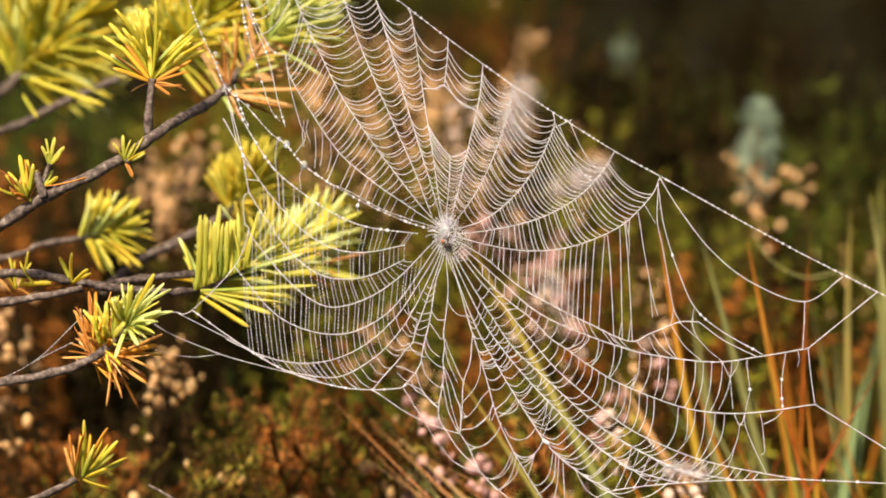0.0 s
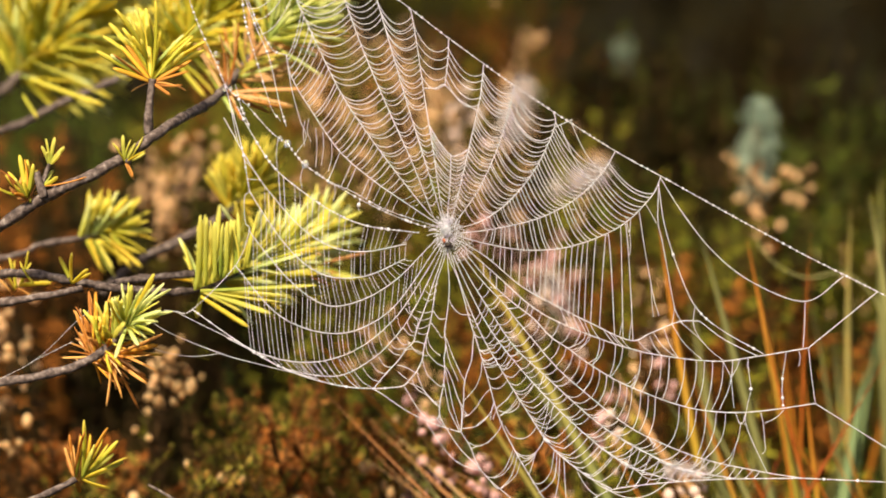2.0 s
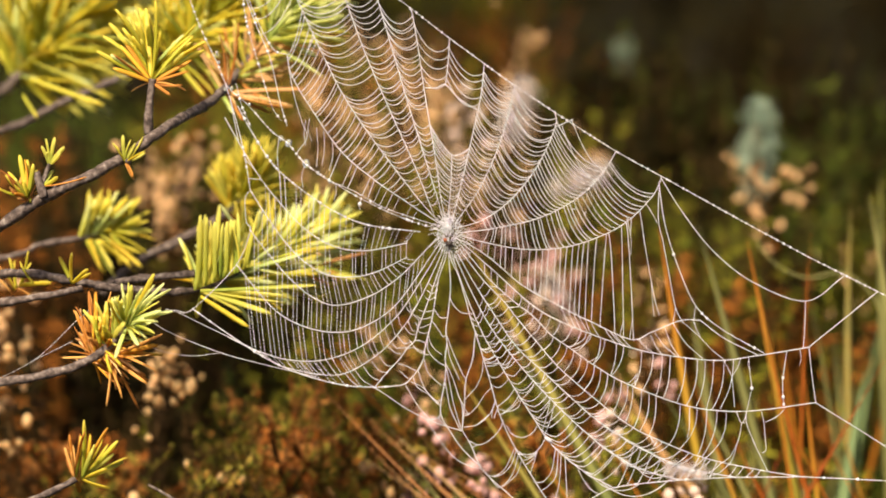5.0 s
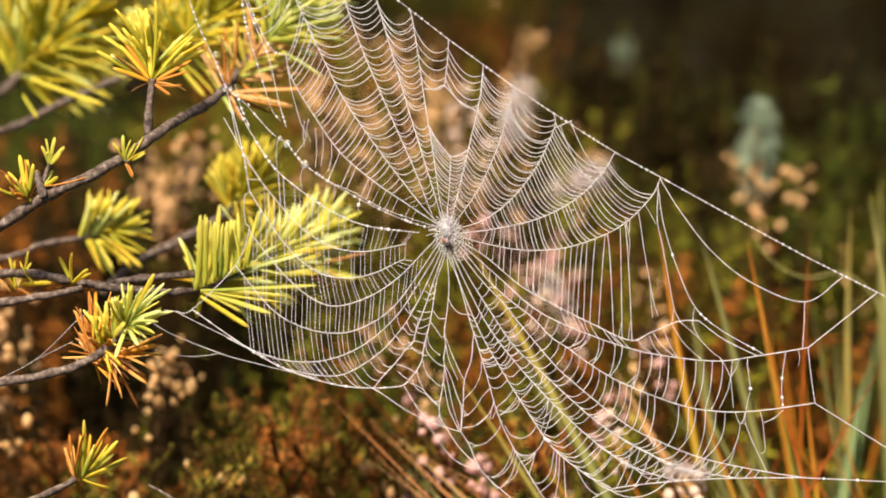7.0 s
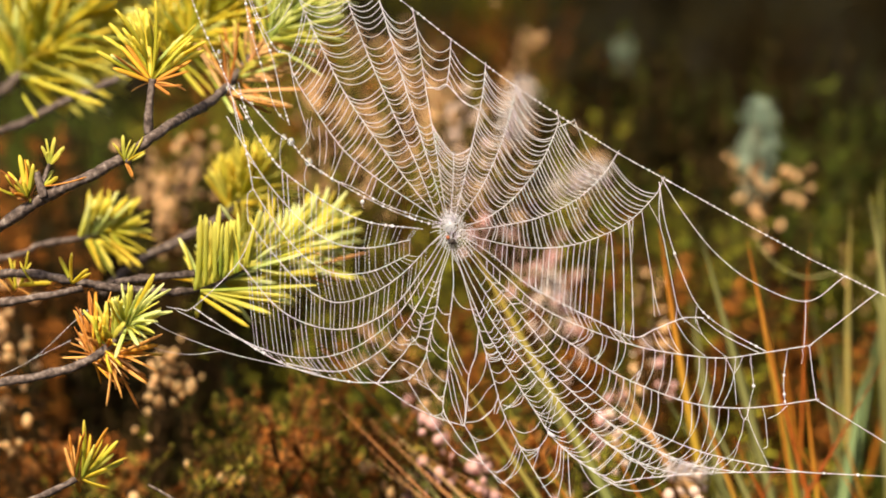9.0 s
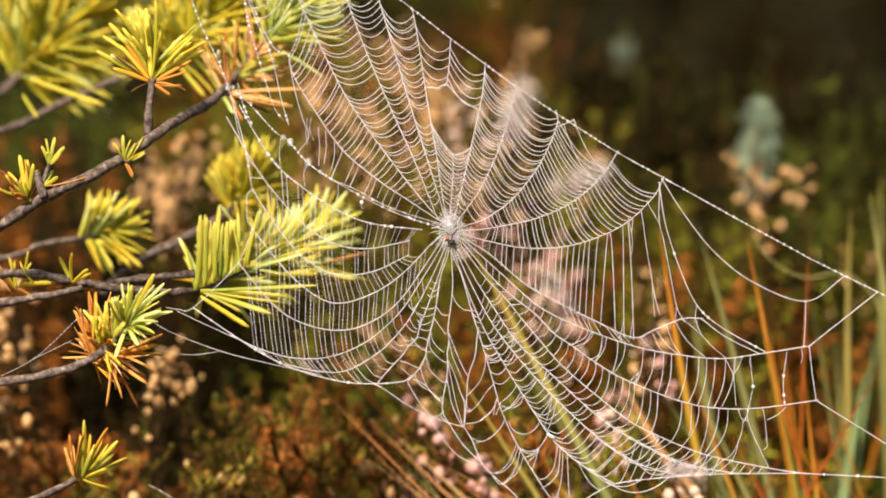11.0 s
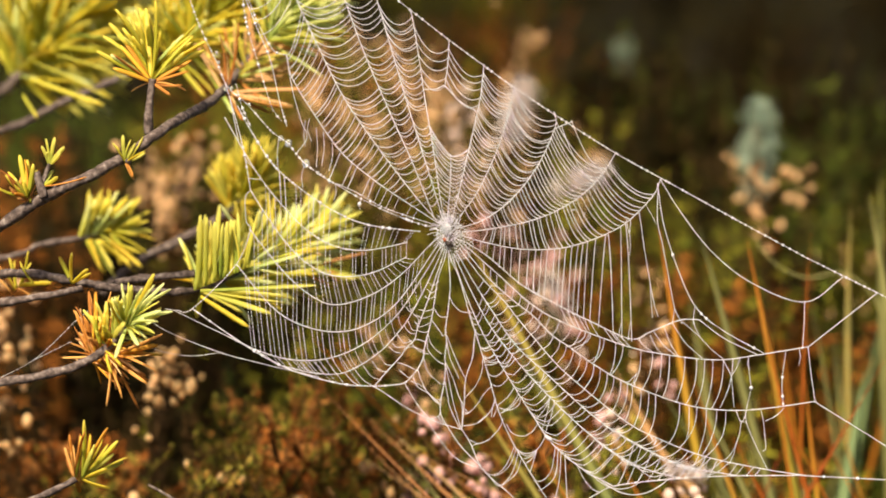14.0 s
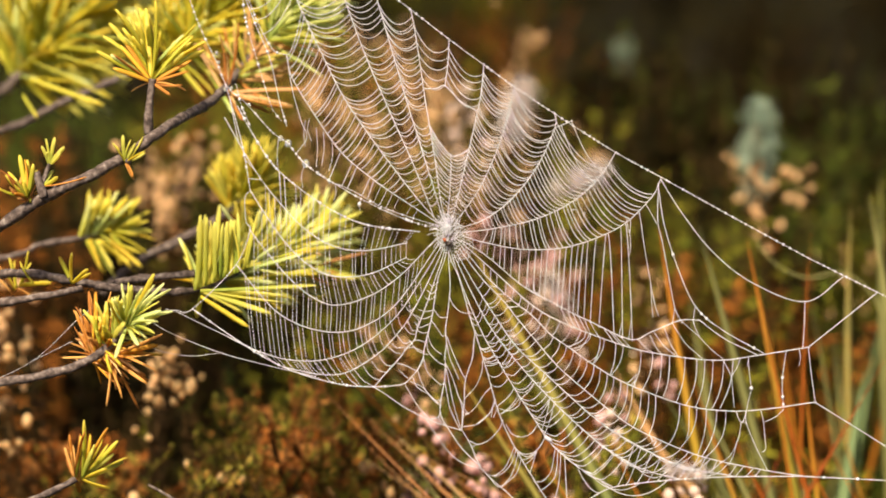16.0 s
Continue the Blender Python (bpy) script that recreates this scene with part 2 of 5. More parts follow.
def ball(verts, faces, c, r, tall=1.0, rings=3, sides=6):
    base = len(verts)
    verts.append(Vector((c[0], c[1], c[2] + r * tall)))
    for i in range(1, rings):
        th = math.pi * i / rings
        for k in range(sides):
            a = 2 * math.pi * k / sides
            verts.append(Vector((c[0] + r * math.sin(th) * math.cos(a), c[1] + r * math.sin(th) * math.sin(a), c[2] + r * tall * math.cos(th))))
    verts.append(Vector((c[0], c[1], c[2] - r * tall)))
    for k in range(sides):
        faces.append((base, base + 1 + k, base + 1 + (k + 1) % sides))
        last = base + 1 + (rings - 2) * sides
        faces.append((len(verts) - 1, last + (k + 1) % sides, last + k))
    for i in range(rings - 2):
        for k in range(sides):
            a, b = base + 1 + i * sides + k, base + 1 + i * sides + (k + 1) % sides
            faces.append((a, a + sides, b + sides, b))


# ---- ground ----
def build_ground():
    """One sheet of uneven peat that flattens towards the horizon."""
    verts, faces = [], []
    ticks = [-900, -300, -100, -40, -20] + [-12 + 0.3 * i for i in range(81)] + [20, 40, 100, 300, 900]
    n = len(ticks)
    for y in ticks:
        for x in ticks:
            near = 1.0 if abs(x) < 13 and abs(y) < 13 else 0.0
            z = near * 0.05 * noise.noise(Vector((x * 0.7, y * 0.7, 0))) + near * 0.02 * noise.noise(Vector((x * 3, y * 3, 5)))
            verts.append((x, y + 3, z - 0.02))
    for j in range(n - 1):
        for i in range(n - 1):
            faces.append((j * n + i, j * n + i + 1, (j + 1) * n + i + 1, (j + 1) * n + i))
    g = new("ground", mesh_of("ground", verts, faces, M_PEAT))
    tagged(g, "uneven peat ground of an open moor, its dark colour including painted shade", "ground", kind="structure")
    return g


build_ground()


# ---- heather and undergrowth ----
def heather(seed, height, stems, flowers, bell, leaf, words):
    rnd = random.Random(seed)
    plant = tagged(new("heather_plant"), words, "heather", "heather of the moor")
    sv, sf, lv, lf, bv, bf = [], [], [], [], [], []
    for _ in range(stems):
        a, lean = rnd.uniform(0, 6.283), rnd.uniform(0.05, 0.45)
        h = height * rnd.uniform(0.7, 1.08)
        p = Vector((rnd.gauss(0, 0.03), rnd.gauss(0, 0.03), -0.03))
        way = Vector((math.cos(a) * lean, math.sin(a) * lean, 1)).normalized()
        line = [p.copy()]
        n = 9
        for k in range(n):
            way = (way + Vector((rnd.gauss(0, 0.09), rnd.gauss(0, 0.09), 0.03))).normalized()
            p = p + way * (h / n)
            line.append(p.copy())
        tube(sv, sf, line, [0.0014 * (1 - 0.06 * i) for i in range(n + 1)], 4)
        for k in range(int(h / 0.0016)):
            t = rnd.uniform(0.2, 1.0) * n
            i = min(int(t), n - 1)
            q = line[i].lerp(line[i + 1], t - i)
            d = Vector((rnd.gauss(0, 1), rnd.gauss(0, 1), rnd.uniform(-0.1, 1.1))).normalized()
            s = d.orthogonal().normalized() * rnd.uniform(0.0010, 0.0021)
            ln = rnd.uniform(0.005, 0.012)
            b = len(lv)
            lv.extend([q - s, q + s, q + d * ln])
            lf.append((b, b + 1, b + 2))
        if rnd.random() < flowers:
            for k in range(rnd.randint(4, 12)):
                t = rnd.uniform(0.62, 1.0) * n
                i = min(int(t), n - 1)
                q = line[i].lerp(line[i + 1], t - i) + Vector((rnd.gauss(0, 0.003), rnd.gauss(0, 0.003), 0))
                ball(bv, bf, q, rnd.uniform(0.0018, 0.0030), 1.3, 3, 5)
    tagged(part("stem_clump", mesh_of("heather_stems", sv, sf, M_STEM), plant), kind="stuff")
    tagged(part("foliage", mesh_of("heather_foliage", lv, lf, leaf, False), plant), kind="stuff")
    if bv:
        tagged(part("bell_spray", mesh_of("heather_bells", bv, bf, bell), plant, "dry bell flowers"), kind="stuff")
    return plant


def build_heather():
    rnd = random.Random(4)
    olive, russet, shade_toned = "olive-green heather bush with a few dry bells", "russet-brown heather bush with dry bell flowers", "heather bush without flowers, shade painted into its dark leaves"
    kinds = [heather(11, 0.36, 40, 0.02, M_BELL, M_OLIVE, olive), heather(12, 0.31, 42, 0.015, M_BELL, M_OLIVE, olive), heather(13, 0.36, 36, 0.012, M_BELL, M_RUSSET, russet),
             heather(14, 0.30, 40, 0.008, M_PINK, M_RUSSET, russet), heather(15, 0.22, 40, 0.0, M_BELL, M_SHADE_TONED, shade_toned), heather(16, 0.31, 34, 0.0, M_BELL, M_SHADE_TONED, shade_toned),
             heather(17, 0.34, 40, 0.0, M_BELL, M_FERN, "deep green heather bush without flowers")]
    used = set()
    y = 1.40
    while y < 7.5:
        half = 0.30 * y + 0.55
        x = -half + rnd.uniform(0, 0.1)
        while x < half:
            # bands of the moor: shade-painted kinds on the near left, olive in the middle, shade-painted far right
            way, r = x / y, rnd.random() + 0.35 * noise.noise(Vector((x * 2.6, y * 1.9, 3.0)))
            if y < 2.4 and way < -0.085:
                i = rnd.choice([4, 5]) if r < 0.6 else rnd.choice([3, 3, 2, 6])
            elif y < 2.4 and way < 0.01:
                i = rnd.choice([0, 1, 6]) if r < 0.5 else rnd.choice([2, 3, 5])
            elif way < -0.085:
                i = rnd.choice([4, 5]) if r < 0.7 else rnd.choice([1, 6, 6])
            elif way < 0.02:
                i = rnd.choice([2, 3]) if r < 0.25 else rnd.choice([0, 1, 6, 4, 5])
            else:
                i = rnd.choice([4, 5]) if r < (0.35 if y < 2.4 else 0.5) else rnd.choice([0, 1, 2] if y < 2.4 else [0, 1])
            # on the right, further away, only the shade-painted kinds, thinned out
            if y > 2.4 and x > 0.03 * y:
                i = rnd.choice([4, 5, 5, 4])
            if not (y > 2.4 and x > 0.03 * y and rnd.random() < 0.45):
                m = pose(x + rnd.gauss(0, 0.03), y + rnd.gauss(0, 0.05), -0.02, rnd.gauss(0, 5), rnd.gauss(0, 5), rnd.uniform(0, 360))
                if i in used:
                    copy_thing(kinds[i], m)
                else:
                    kinds[i].matrix_basis = m
                    used.add(i)
            x += rnd.uniform(0.09, 0.16) * (0.6 + 0.25 * y) * (1.0 if y < 2.2 else 2.1)
        y += 0.09 + 0.06 * y
    # bushes whose tips stand close behind the web: chart x, chart y of the top, metres behind, which kind
    for x, top_y, off, i in ((420, 790, 0.45, 2), (500, 740, 0.55, 3), (560, 780, 0.42, 0), (620, 750, 0.55, 1), (690, 780, 0.42, 2), (740, 700, 0.65, 0), (470, 830, 0.36, 3),
                             (600, 825, 0.33, 0), (340, 850, 0.5, 2), (390, 690, 0.75, 3), (830, 790, 0.5, 1), (900, 800, 0.5, 0), (1010, 700, 0.7, 1), (1180, 640, 0.8, 0), (1330, 580, 0.75, 3), (1450, 640, 0.7, 1),
                             (880, 600, 0.62, 0), (960, 640, 0.6, 1), (1060, 560, 0.7, 0), (820, 560, 0.7, 6), (1500, 230, 0.9, 6), (1430, 330, 0.8, 6), (1555, 190, 1.0, 6), (1400, 400, 0.75, 6),
                             (1400, 260, 0.7, 0), (1450, 300, 0.75, 0), (1480, 220, 0.8, 6), (1390, 370, 0.65, 0), (1290, 330, 0.7, 1), (1240, 410, 0.75, 6), (1150, 345, 0.6, 2), (1120, 420, 0.55, 3), (1195, 400, 0.6, 3), (1310, 470, 0.7, 3), (1480, 450, 0.75, 3), (1530, 330, 1.1, 2), (1420, 560, 0.6, 6), (1180, 560, 0.7, 2), (1540, 560, 0.6, 6),
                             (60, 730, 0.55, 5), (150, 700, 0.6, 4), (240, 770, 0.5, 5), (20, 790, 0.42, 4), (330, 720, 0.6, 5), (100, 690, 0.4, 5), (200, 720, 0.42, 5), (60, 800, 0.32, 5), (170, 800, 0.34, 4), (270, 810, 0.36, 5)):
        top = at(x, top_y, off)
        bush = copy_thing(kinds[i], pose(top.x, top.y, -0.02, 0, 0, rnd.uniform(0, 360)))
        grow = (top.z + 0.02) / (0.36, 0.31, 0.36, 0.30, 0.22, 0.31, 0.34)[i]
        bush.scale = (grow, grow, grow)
    # taller heather that closes the view, many of the kinds with painted shade: the box its tips rise into, how many,
    # metres behind, which kinds
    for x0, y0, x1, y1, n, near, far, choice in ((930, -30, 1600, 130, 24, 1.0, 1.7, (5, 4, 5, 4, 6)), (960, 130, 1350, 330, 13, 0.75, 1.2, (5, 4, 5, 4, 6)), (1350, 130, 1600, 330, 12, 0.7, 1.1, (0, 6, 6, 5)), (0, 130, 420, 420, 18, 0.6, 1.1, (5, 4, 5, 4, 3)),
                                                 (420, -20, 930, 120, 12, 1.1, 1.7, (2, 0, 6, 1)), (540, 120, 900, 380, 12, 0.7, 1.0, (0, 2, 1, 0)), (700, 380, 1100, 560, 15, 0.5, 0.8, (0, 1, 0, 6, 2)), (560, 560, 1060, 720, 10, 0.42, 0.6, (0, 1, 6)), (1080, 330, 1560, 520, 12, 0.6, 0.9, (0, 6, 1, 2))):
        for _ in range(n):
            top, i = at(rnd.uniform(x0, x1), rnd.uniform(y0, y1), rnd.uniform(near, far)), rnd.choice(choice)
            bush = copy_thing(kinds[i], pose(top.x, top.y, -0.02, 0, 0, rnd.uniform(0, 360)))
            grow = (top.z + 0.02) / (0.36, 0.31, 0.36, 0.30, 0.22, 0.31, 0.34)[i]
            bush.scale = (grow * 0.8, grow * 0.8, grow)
    for i, k in enumerate(kinds):
        if i not in used:
            k.matrix_basis = pose(-1.2 + 0.2 * i, 2.2, -0.02)


build_heather()


def build_scrub():
    """Low moss and dead stems over the peat, too fine to count; their dark colour includes painted shade."""
    rnd = random.Random(8)
    v, f = [], []
    for k in range(110000):
        y = 1.2 + 8.0 * rnd.random() ** 1.3
        x = rnd.uniform(-1, 1) * (0.3 * y + 0.6)
        if k >= 60000:
            # the same scrub all round
            far, turn_round = 6.0 * rnd.random() ** 0.6, rnd.uniform(0, 6.283)
            x, y = far * math.cos(turn_round), 1.0 + far * math.sin(turn_round)
            if y > 1.1 and abs(x) < 0.3 * y + 0.6:
                continue
        z = 0.05 * noise.noise(Vector((x * 0.7, (y - 3) * 0.7, 0))) - 0.02
        d = Vector((rnd.gauss(0, 0.6), rnd.gauss(0, 0.6), rnd.uniform(0.3, 1.2))).normalized()
        s = d.orthogonal().normalized() * rnd.uniform(0.001, 0.0035)
        ln = rnd.uniform(0.02, 0.09)
        q = Vector((x, y, z + rnd.uniform(-0.01, 0.04)))
        b = len(v)
        v.extend([q - s, q + s, q + d * ln])
        f.append((b, b + 1, b + 2))
    tagged(new("undergrowth", mesh_of("undergrowth", v, f, M_MOSS, False)), "mossy undergrowth and dead stems on the peat, painted dark with shade included", "undergrowth", kind="stuff")


build_scrub()


def lichen_tuft(x, y, off, wide, tall, seed):
    """A pale tuft that stands on the moor, reaching up to the chart's point (x, y)."""
    rnd = random.Random(seed)
    top = at(x, y, off)
    thing = tagged(new("lichen_tuft"), "pale grey-green tuft of lichen-covered twigs", "lichen", "pale tufts")
    thing.matrix_basis = pose(top.x, top.y, -0.02)
    sv, sf, v, f = [], [], [], []
    h = top.z + 0.02
    for _ in range(10):
        q = Vector((rnd.gauss(0, wide * 0.25), rnd.gauss(0, wide * 0.25), 0))
        tube(sv, sf, [q * 0.3, q * 0.6 + Vector((0, 0, h * 0.5)), q + Vector((0, 0, h * 0.95))], [0.002, 0.0016, 0.001], 4)
    for _ in range(800):
        u = min(1.0, max(0.0, rnd.gauss(0.42, 0.24)))
        q = Vector((rnd.gauss(0.15 * wide * math.sin(7 * u), wide * (0.20 + 0.30 * math.sin(math.pi * (0.15 + 0.75 * u)))), rnd.gauss(0, wide * 0.3), h - u * tall - 0.01))
        d = Vector((rnd.gauss(0, 0.7), rnd.gauss(0, 0.7), rnd.uniform(0.2, 1.2))).normalized()
        s = d.orthogonal().normalized() * rnd.uniform(0.0004, 0.0013)
        b = len(v)
        v.extend([q - s, q + s, q + d * rnd.uniform(0.004, 0.009)])
        f.append((b, b + 1, b + 2))
    part("twig_clump", mesh_of("lichen_twigs", sv, sf, M_STEM), thing)
    tagged(part("lichen", mesh_of("lichen", v, f, M_LICHEN, False), thing, "pale grey-green lichen"), kind="stuff")


lichen_tuft(1345, 160, 0.7, 0.0125, 0.076, 1)
lichen_tuft(1104, 52, 1.3, 0.006, 0.034, 2)


# ---- flowering heather sprigs ----
BELL_MESH = {}
for bell_kind, bell_mat in (("peach", M_BELL), ("pink", M_PINK), ("pale", M_PALE), ("cream", M_CREAM)):
    BELL_MESH[bell_kind] = []
    for tall in (1.1, 1.5):
        bv, bf = [], []
        ball(bv, bf, Vector((0, 0, 0)), 0.0025, tall, 4, 7)
        BELL_MESH[bell_kind].append(mesh_of("bell", bv, bf, bell_mat))


def sprig(x, y, off, count, kind_name, rnd, wide=0.0045):
    """A heather stem rooted in the peat whose spike of dry bells ends at the chart's point (x, y), off metres behind the web."""
    top = at(x, y, off)
    h = top.z + 0.02
    thing = tagged(new("heather_sprig"), "heather stem with a spike of dry " + kind_name + " bell flowers", "heather", "flowering heather sprigs")
    thing.location = (top.x + rnd.gauss(0, 0.04), top.y + rnd.gauss(0, 0.02), -0.02)
    tip = Vector((top.x - thing.location.x, top.y - thing.location.y, h))
    line = [Vector((0, 0, 0)), Vector((tip.x * 0.2, tip.y * 0.2, h * 0.4)), Vector((tip.x * 0.7, tip.y * 0.7, h * 0.75)), tip]
    line = smooth_line(line, 0.02)
    v, f = [], []
    tube(v, f, line, [0.0013 - 0.0008 * i / len(line) for i in range(len(line))], 5)
    for q in line[len(line) // 3:]:
        for _ in range(7):
            d = Vector((rnd.gauss(0, 1), rnd.gauss(0, 1), rnd.uniform(0.0, 1.2))).normalized() * rnd.uniform(0.004, 0.010)
            tube(v, f, [q, q + d], [0.0007, 0.0003], 3)
    part("stem", mesh_of("stem", v, f, M_STEM), thing)
    for k in range(count):
        q = line[-1].lerp(line[max(0, len(line) - (2 if off < 0.65 else 4))], rnd.random() ** 1.3) + Vector((rnd.gauss(0, wide), rnd.gauss(0, wide), rnd.gauss(0, wide)))
        b = part("bell", rnd.choice(BELL_MESH[kind_name]), thing)
        b.matrix_basis = pose(q.x, q.y, q.z, rnd.uniform(-50, 50), rnd.uniform(-50, 50), 0) @ Matrix.Scale(rnd.uniform(0.55, 1.2) * (1.1 if off < 0.32 else min(1.0, 0.75 + 0.5 * off)), 4)
    return thing


def build_sprigs():
    rnd = random.Random(31)
    # stands of sprigs: the box they rise into, how many, how far behind the web, the flowers' colour
    for x0, y0, x1, y1, n, near, far, kind_name in (
            (540, 30, 930, 330, 92, 0.75, 1.7, "peach"), (640, 150, 900, 330, 10, 0.6, 1.0, "pale"), (540, 60, 770, 330, 16, 0.66, 0.95, "peach"), (230, 240, 390, 400, 11, 0.4, 0.8, "peach"), (0, 540, 50, 600, 2, 0.3, 0.45, "peach"), (240, 600, 350, 640, 2, 0.26, 0.4, "cream"), (250, 240, 340, 330, 5, 0.35, 0.6, "peach"),
            (560, 360, 760, 640, 24, 0.5, 1.1, "peach"), (850, 400, 1080, 560, 8, 0.5, 0.9, "pink"), (1250, 270, 1440, 420, 2, 0.5, 0.7, "peach"),
            (690, 720, 1080, 860, 4, 0.25, 0.5, "pink"), (1100, 370, 1300, 620, 4, 0.5, 0.9, "peach"),
            (860, 60, 960, 260, 6, 0.7, 1.2, "peach"), (960, 250, 1080, 330, 3, 0.7, 1.0, "peach"), (1440, 400, 1560, 620, 4, 0.6, 0.9, "peach")):
        for _ in range(n):
            sprig(rnd.uniform(x0, x1), rnd.uniform(y0, y1), rnd.uniform(near, far), rnd.randint(2, 11), kind_name, rnd, rnd.uniform(0.004, 0.009))
    for x, y, off, n, kind_name in ((1340, 300, 0.6, 9, "peach"), (1325, 320, 0.6, 6, "peach"), (1352, 380, 0.6, 6, "peach"), (1410, 298, 0.6, 8, "peach"), (1438, 360, 0.7, 1, "peach"),
                                    (950, 80, 1.2, 1, "peach"), (760, 760, 0.35, 4, "pink"), (860, 815, 0.3, 5, "pink"), (1068, 760, 0.3, 8, "pink"),
                                    (430, 812, 0.2, 1, "cream"), (352, 815, 0.2, 1, "cream"), (412, 835, 0.2, 1, "cream"), (276, 738, 0.3, 1, "cream"), (455, 868, 0.2, 2, "cream"), (520, 872, 0.22, 2, "cream"), (656, 785, 0.24, 2, "cream"), (672, 850, 0.22, 3, "cream"), (705, 860, 0.22, 4, "cream"), (738, 700, 0.3, 3, "peach"), (762, 770, 0.25, 6, "pink"), (780, 845, 0.22, 3, "pink"), (10, 690, 0.3, 3, "peach"), (284, 655, 0.26, 5, "cream"), (274, 640, 0.28, 4, "peach"), (324, 655, 0.24, 4, "cream"), (306, 668, 0.24, 2, "cream"), (14, 740, 0.26, 5, "cream"), (20, 600, 0.26, 5, "cream"), (44, 602, 0.28, 3, "cream"),
                                    (60, 640, 0.3, 2, "peach"), (254, 714, 0.24, 1, "cream"), (276, 736, 0.24, 1, "cream"), (225, 872, 0.2, 3, "peach"), (864, 838, 0.22, 7, "pink"), (857, 818, 0.22, 4, "pink"), (748, 756, 0.2, 7, "pink"), (1078, 762, 0.24, 10, "pale"), (1040, 800, 0.28, 8, "pink"),
                                    (935, 470, 0.5, 6, "pink"), (962, 540, 0.5, 6, "pale"), (1015, 620, 0.45, 8, "pale"), (890, 500, 0.55, 5, "peach"), (745, 640, 0.4, 8, "peach"), (735, 690, 0.34, 6, "pink"), (768, 700, 0.34, 5, "peach"), (775, 820, 0.26, 4, "pink"), (705, 850, 0.24, 5, "cream"), (690, 760, 0.3, 3, "cream"), (1130, 660, 0.4, 4, "peach"), (1180, 640, 0.4, 5, "pink"), (975, 505, 0.5, 7, "pale"), (990, 545, 0.5, 8, "pink"), (1162, 572, 0.4, 5, "peach"), (1140, 590, 0.4, 3, "pale"), (695, 600, 0.4, 8, "peach"), (660, 610, 0.4, 8, "peach"),
                                    (955, 490, 0.6, 6, "pale"), (975, 520, 0.6, 8, "pale"), (992, 552, 0.6, 8, "pale"), (1008, 580, 0.6, 8, "pale"), (1130, 470, 0.5, 3, "peach"), (1165, 500, 0.5, 4, "peach"), (1150, 560, 0.5, 4, "pale"), (1090, 690, 0.4, 6, "pink"),
                                    (1200, 825, 0.2, 4, "pale"), (1235, 828, 0.2, 4, "pale")):
        sprig(x, y, off, n, kind_name, rnd)


build_sprigs()


# ---- leafy heather shoots and seed heads ----
def heather_shoot(seed, material, words):
    """A short stem with forward-leaning branchlets clothed in scale leaves, 0.1 m tall, its root drawn out below."""
    rnd = random.Random(seed)
    thing = tagged(new("heather_shoot"), words, "heather", "leafy heather shoots")
    sv, sf, lv, lf = [], [], [], []
    stem = smooth_line([Vector((0, 0, -0.40)), Vector((0.004, 0, -0.2)), Vector((rnd.gauss(0, 0.006), 0, -0.07)), Vector((rnd.gauss(0, 0.01), 0, 0))], 0.004)
    tube(sv, sf, stem, [0.0012 - 0.0008 * i / len(stem) for i in range(len(stem))], 4)

    def clothe(line):
        for a, b in zip(line, line[1:]):
            for _ in range(5):
                q = a.lerp(b, rnd.random())
                d = ((b - a).normalized() * 0.8 + Vector((rnd.gauss(0, 0.7), rnd.gauss(0, 0.7), rnd.gauss(0.2, 0.7)))).normalized()
                s = d.orthogonal().normalized() * rnd.uniform(0.0004, 0.0009)
                k = len(lv)
                lv.extend([q - s, q + s, q + d * rnd.uniform(0.0018, 0.0035)])
                lf.append((k, k + 1, k + 2))

    top = [q for q in stem if q.z > -0.10]
    clothe(top[len(top) // 3:])
    for _ in range(20):
        u = rnd.random()
        q = top[int(u * (len(top) - 1))]
        a = rnd.uniform(0, 6.283)
        way = Vector((math.cos(a), math.sin(a), rnd.uniform(0.5, 1.3))).normalized()
        ln = rnd.uniform(0.010, 0.030) * (1.15 - 0.6 * u)
        line = smooth_line([q, q + way * ln * 0.5, q + way * ln + Vector((0, 0, ln * 0.25))], 0.0022)
        tube(sv, sf, line, [0.0005] * len(line), 3)
        clothe(line)
    tagged(part("stem_clump", mesh_of("shoot_stems", sv, sf, M_STEM), thing), kind="stuff")
    tagged(part("foliage", mesh_of("shoot_leaves", lv, lf, material, False), thing), kind="stuff")
    return thing


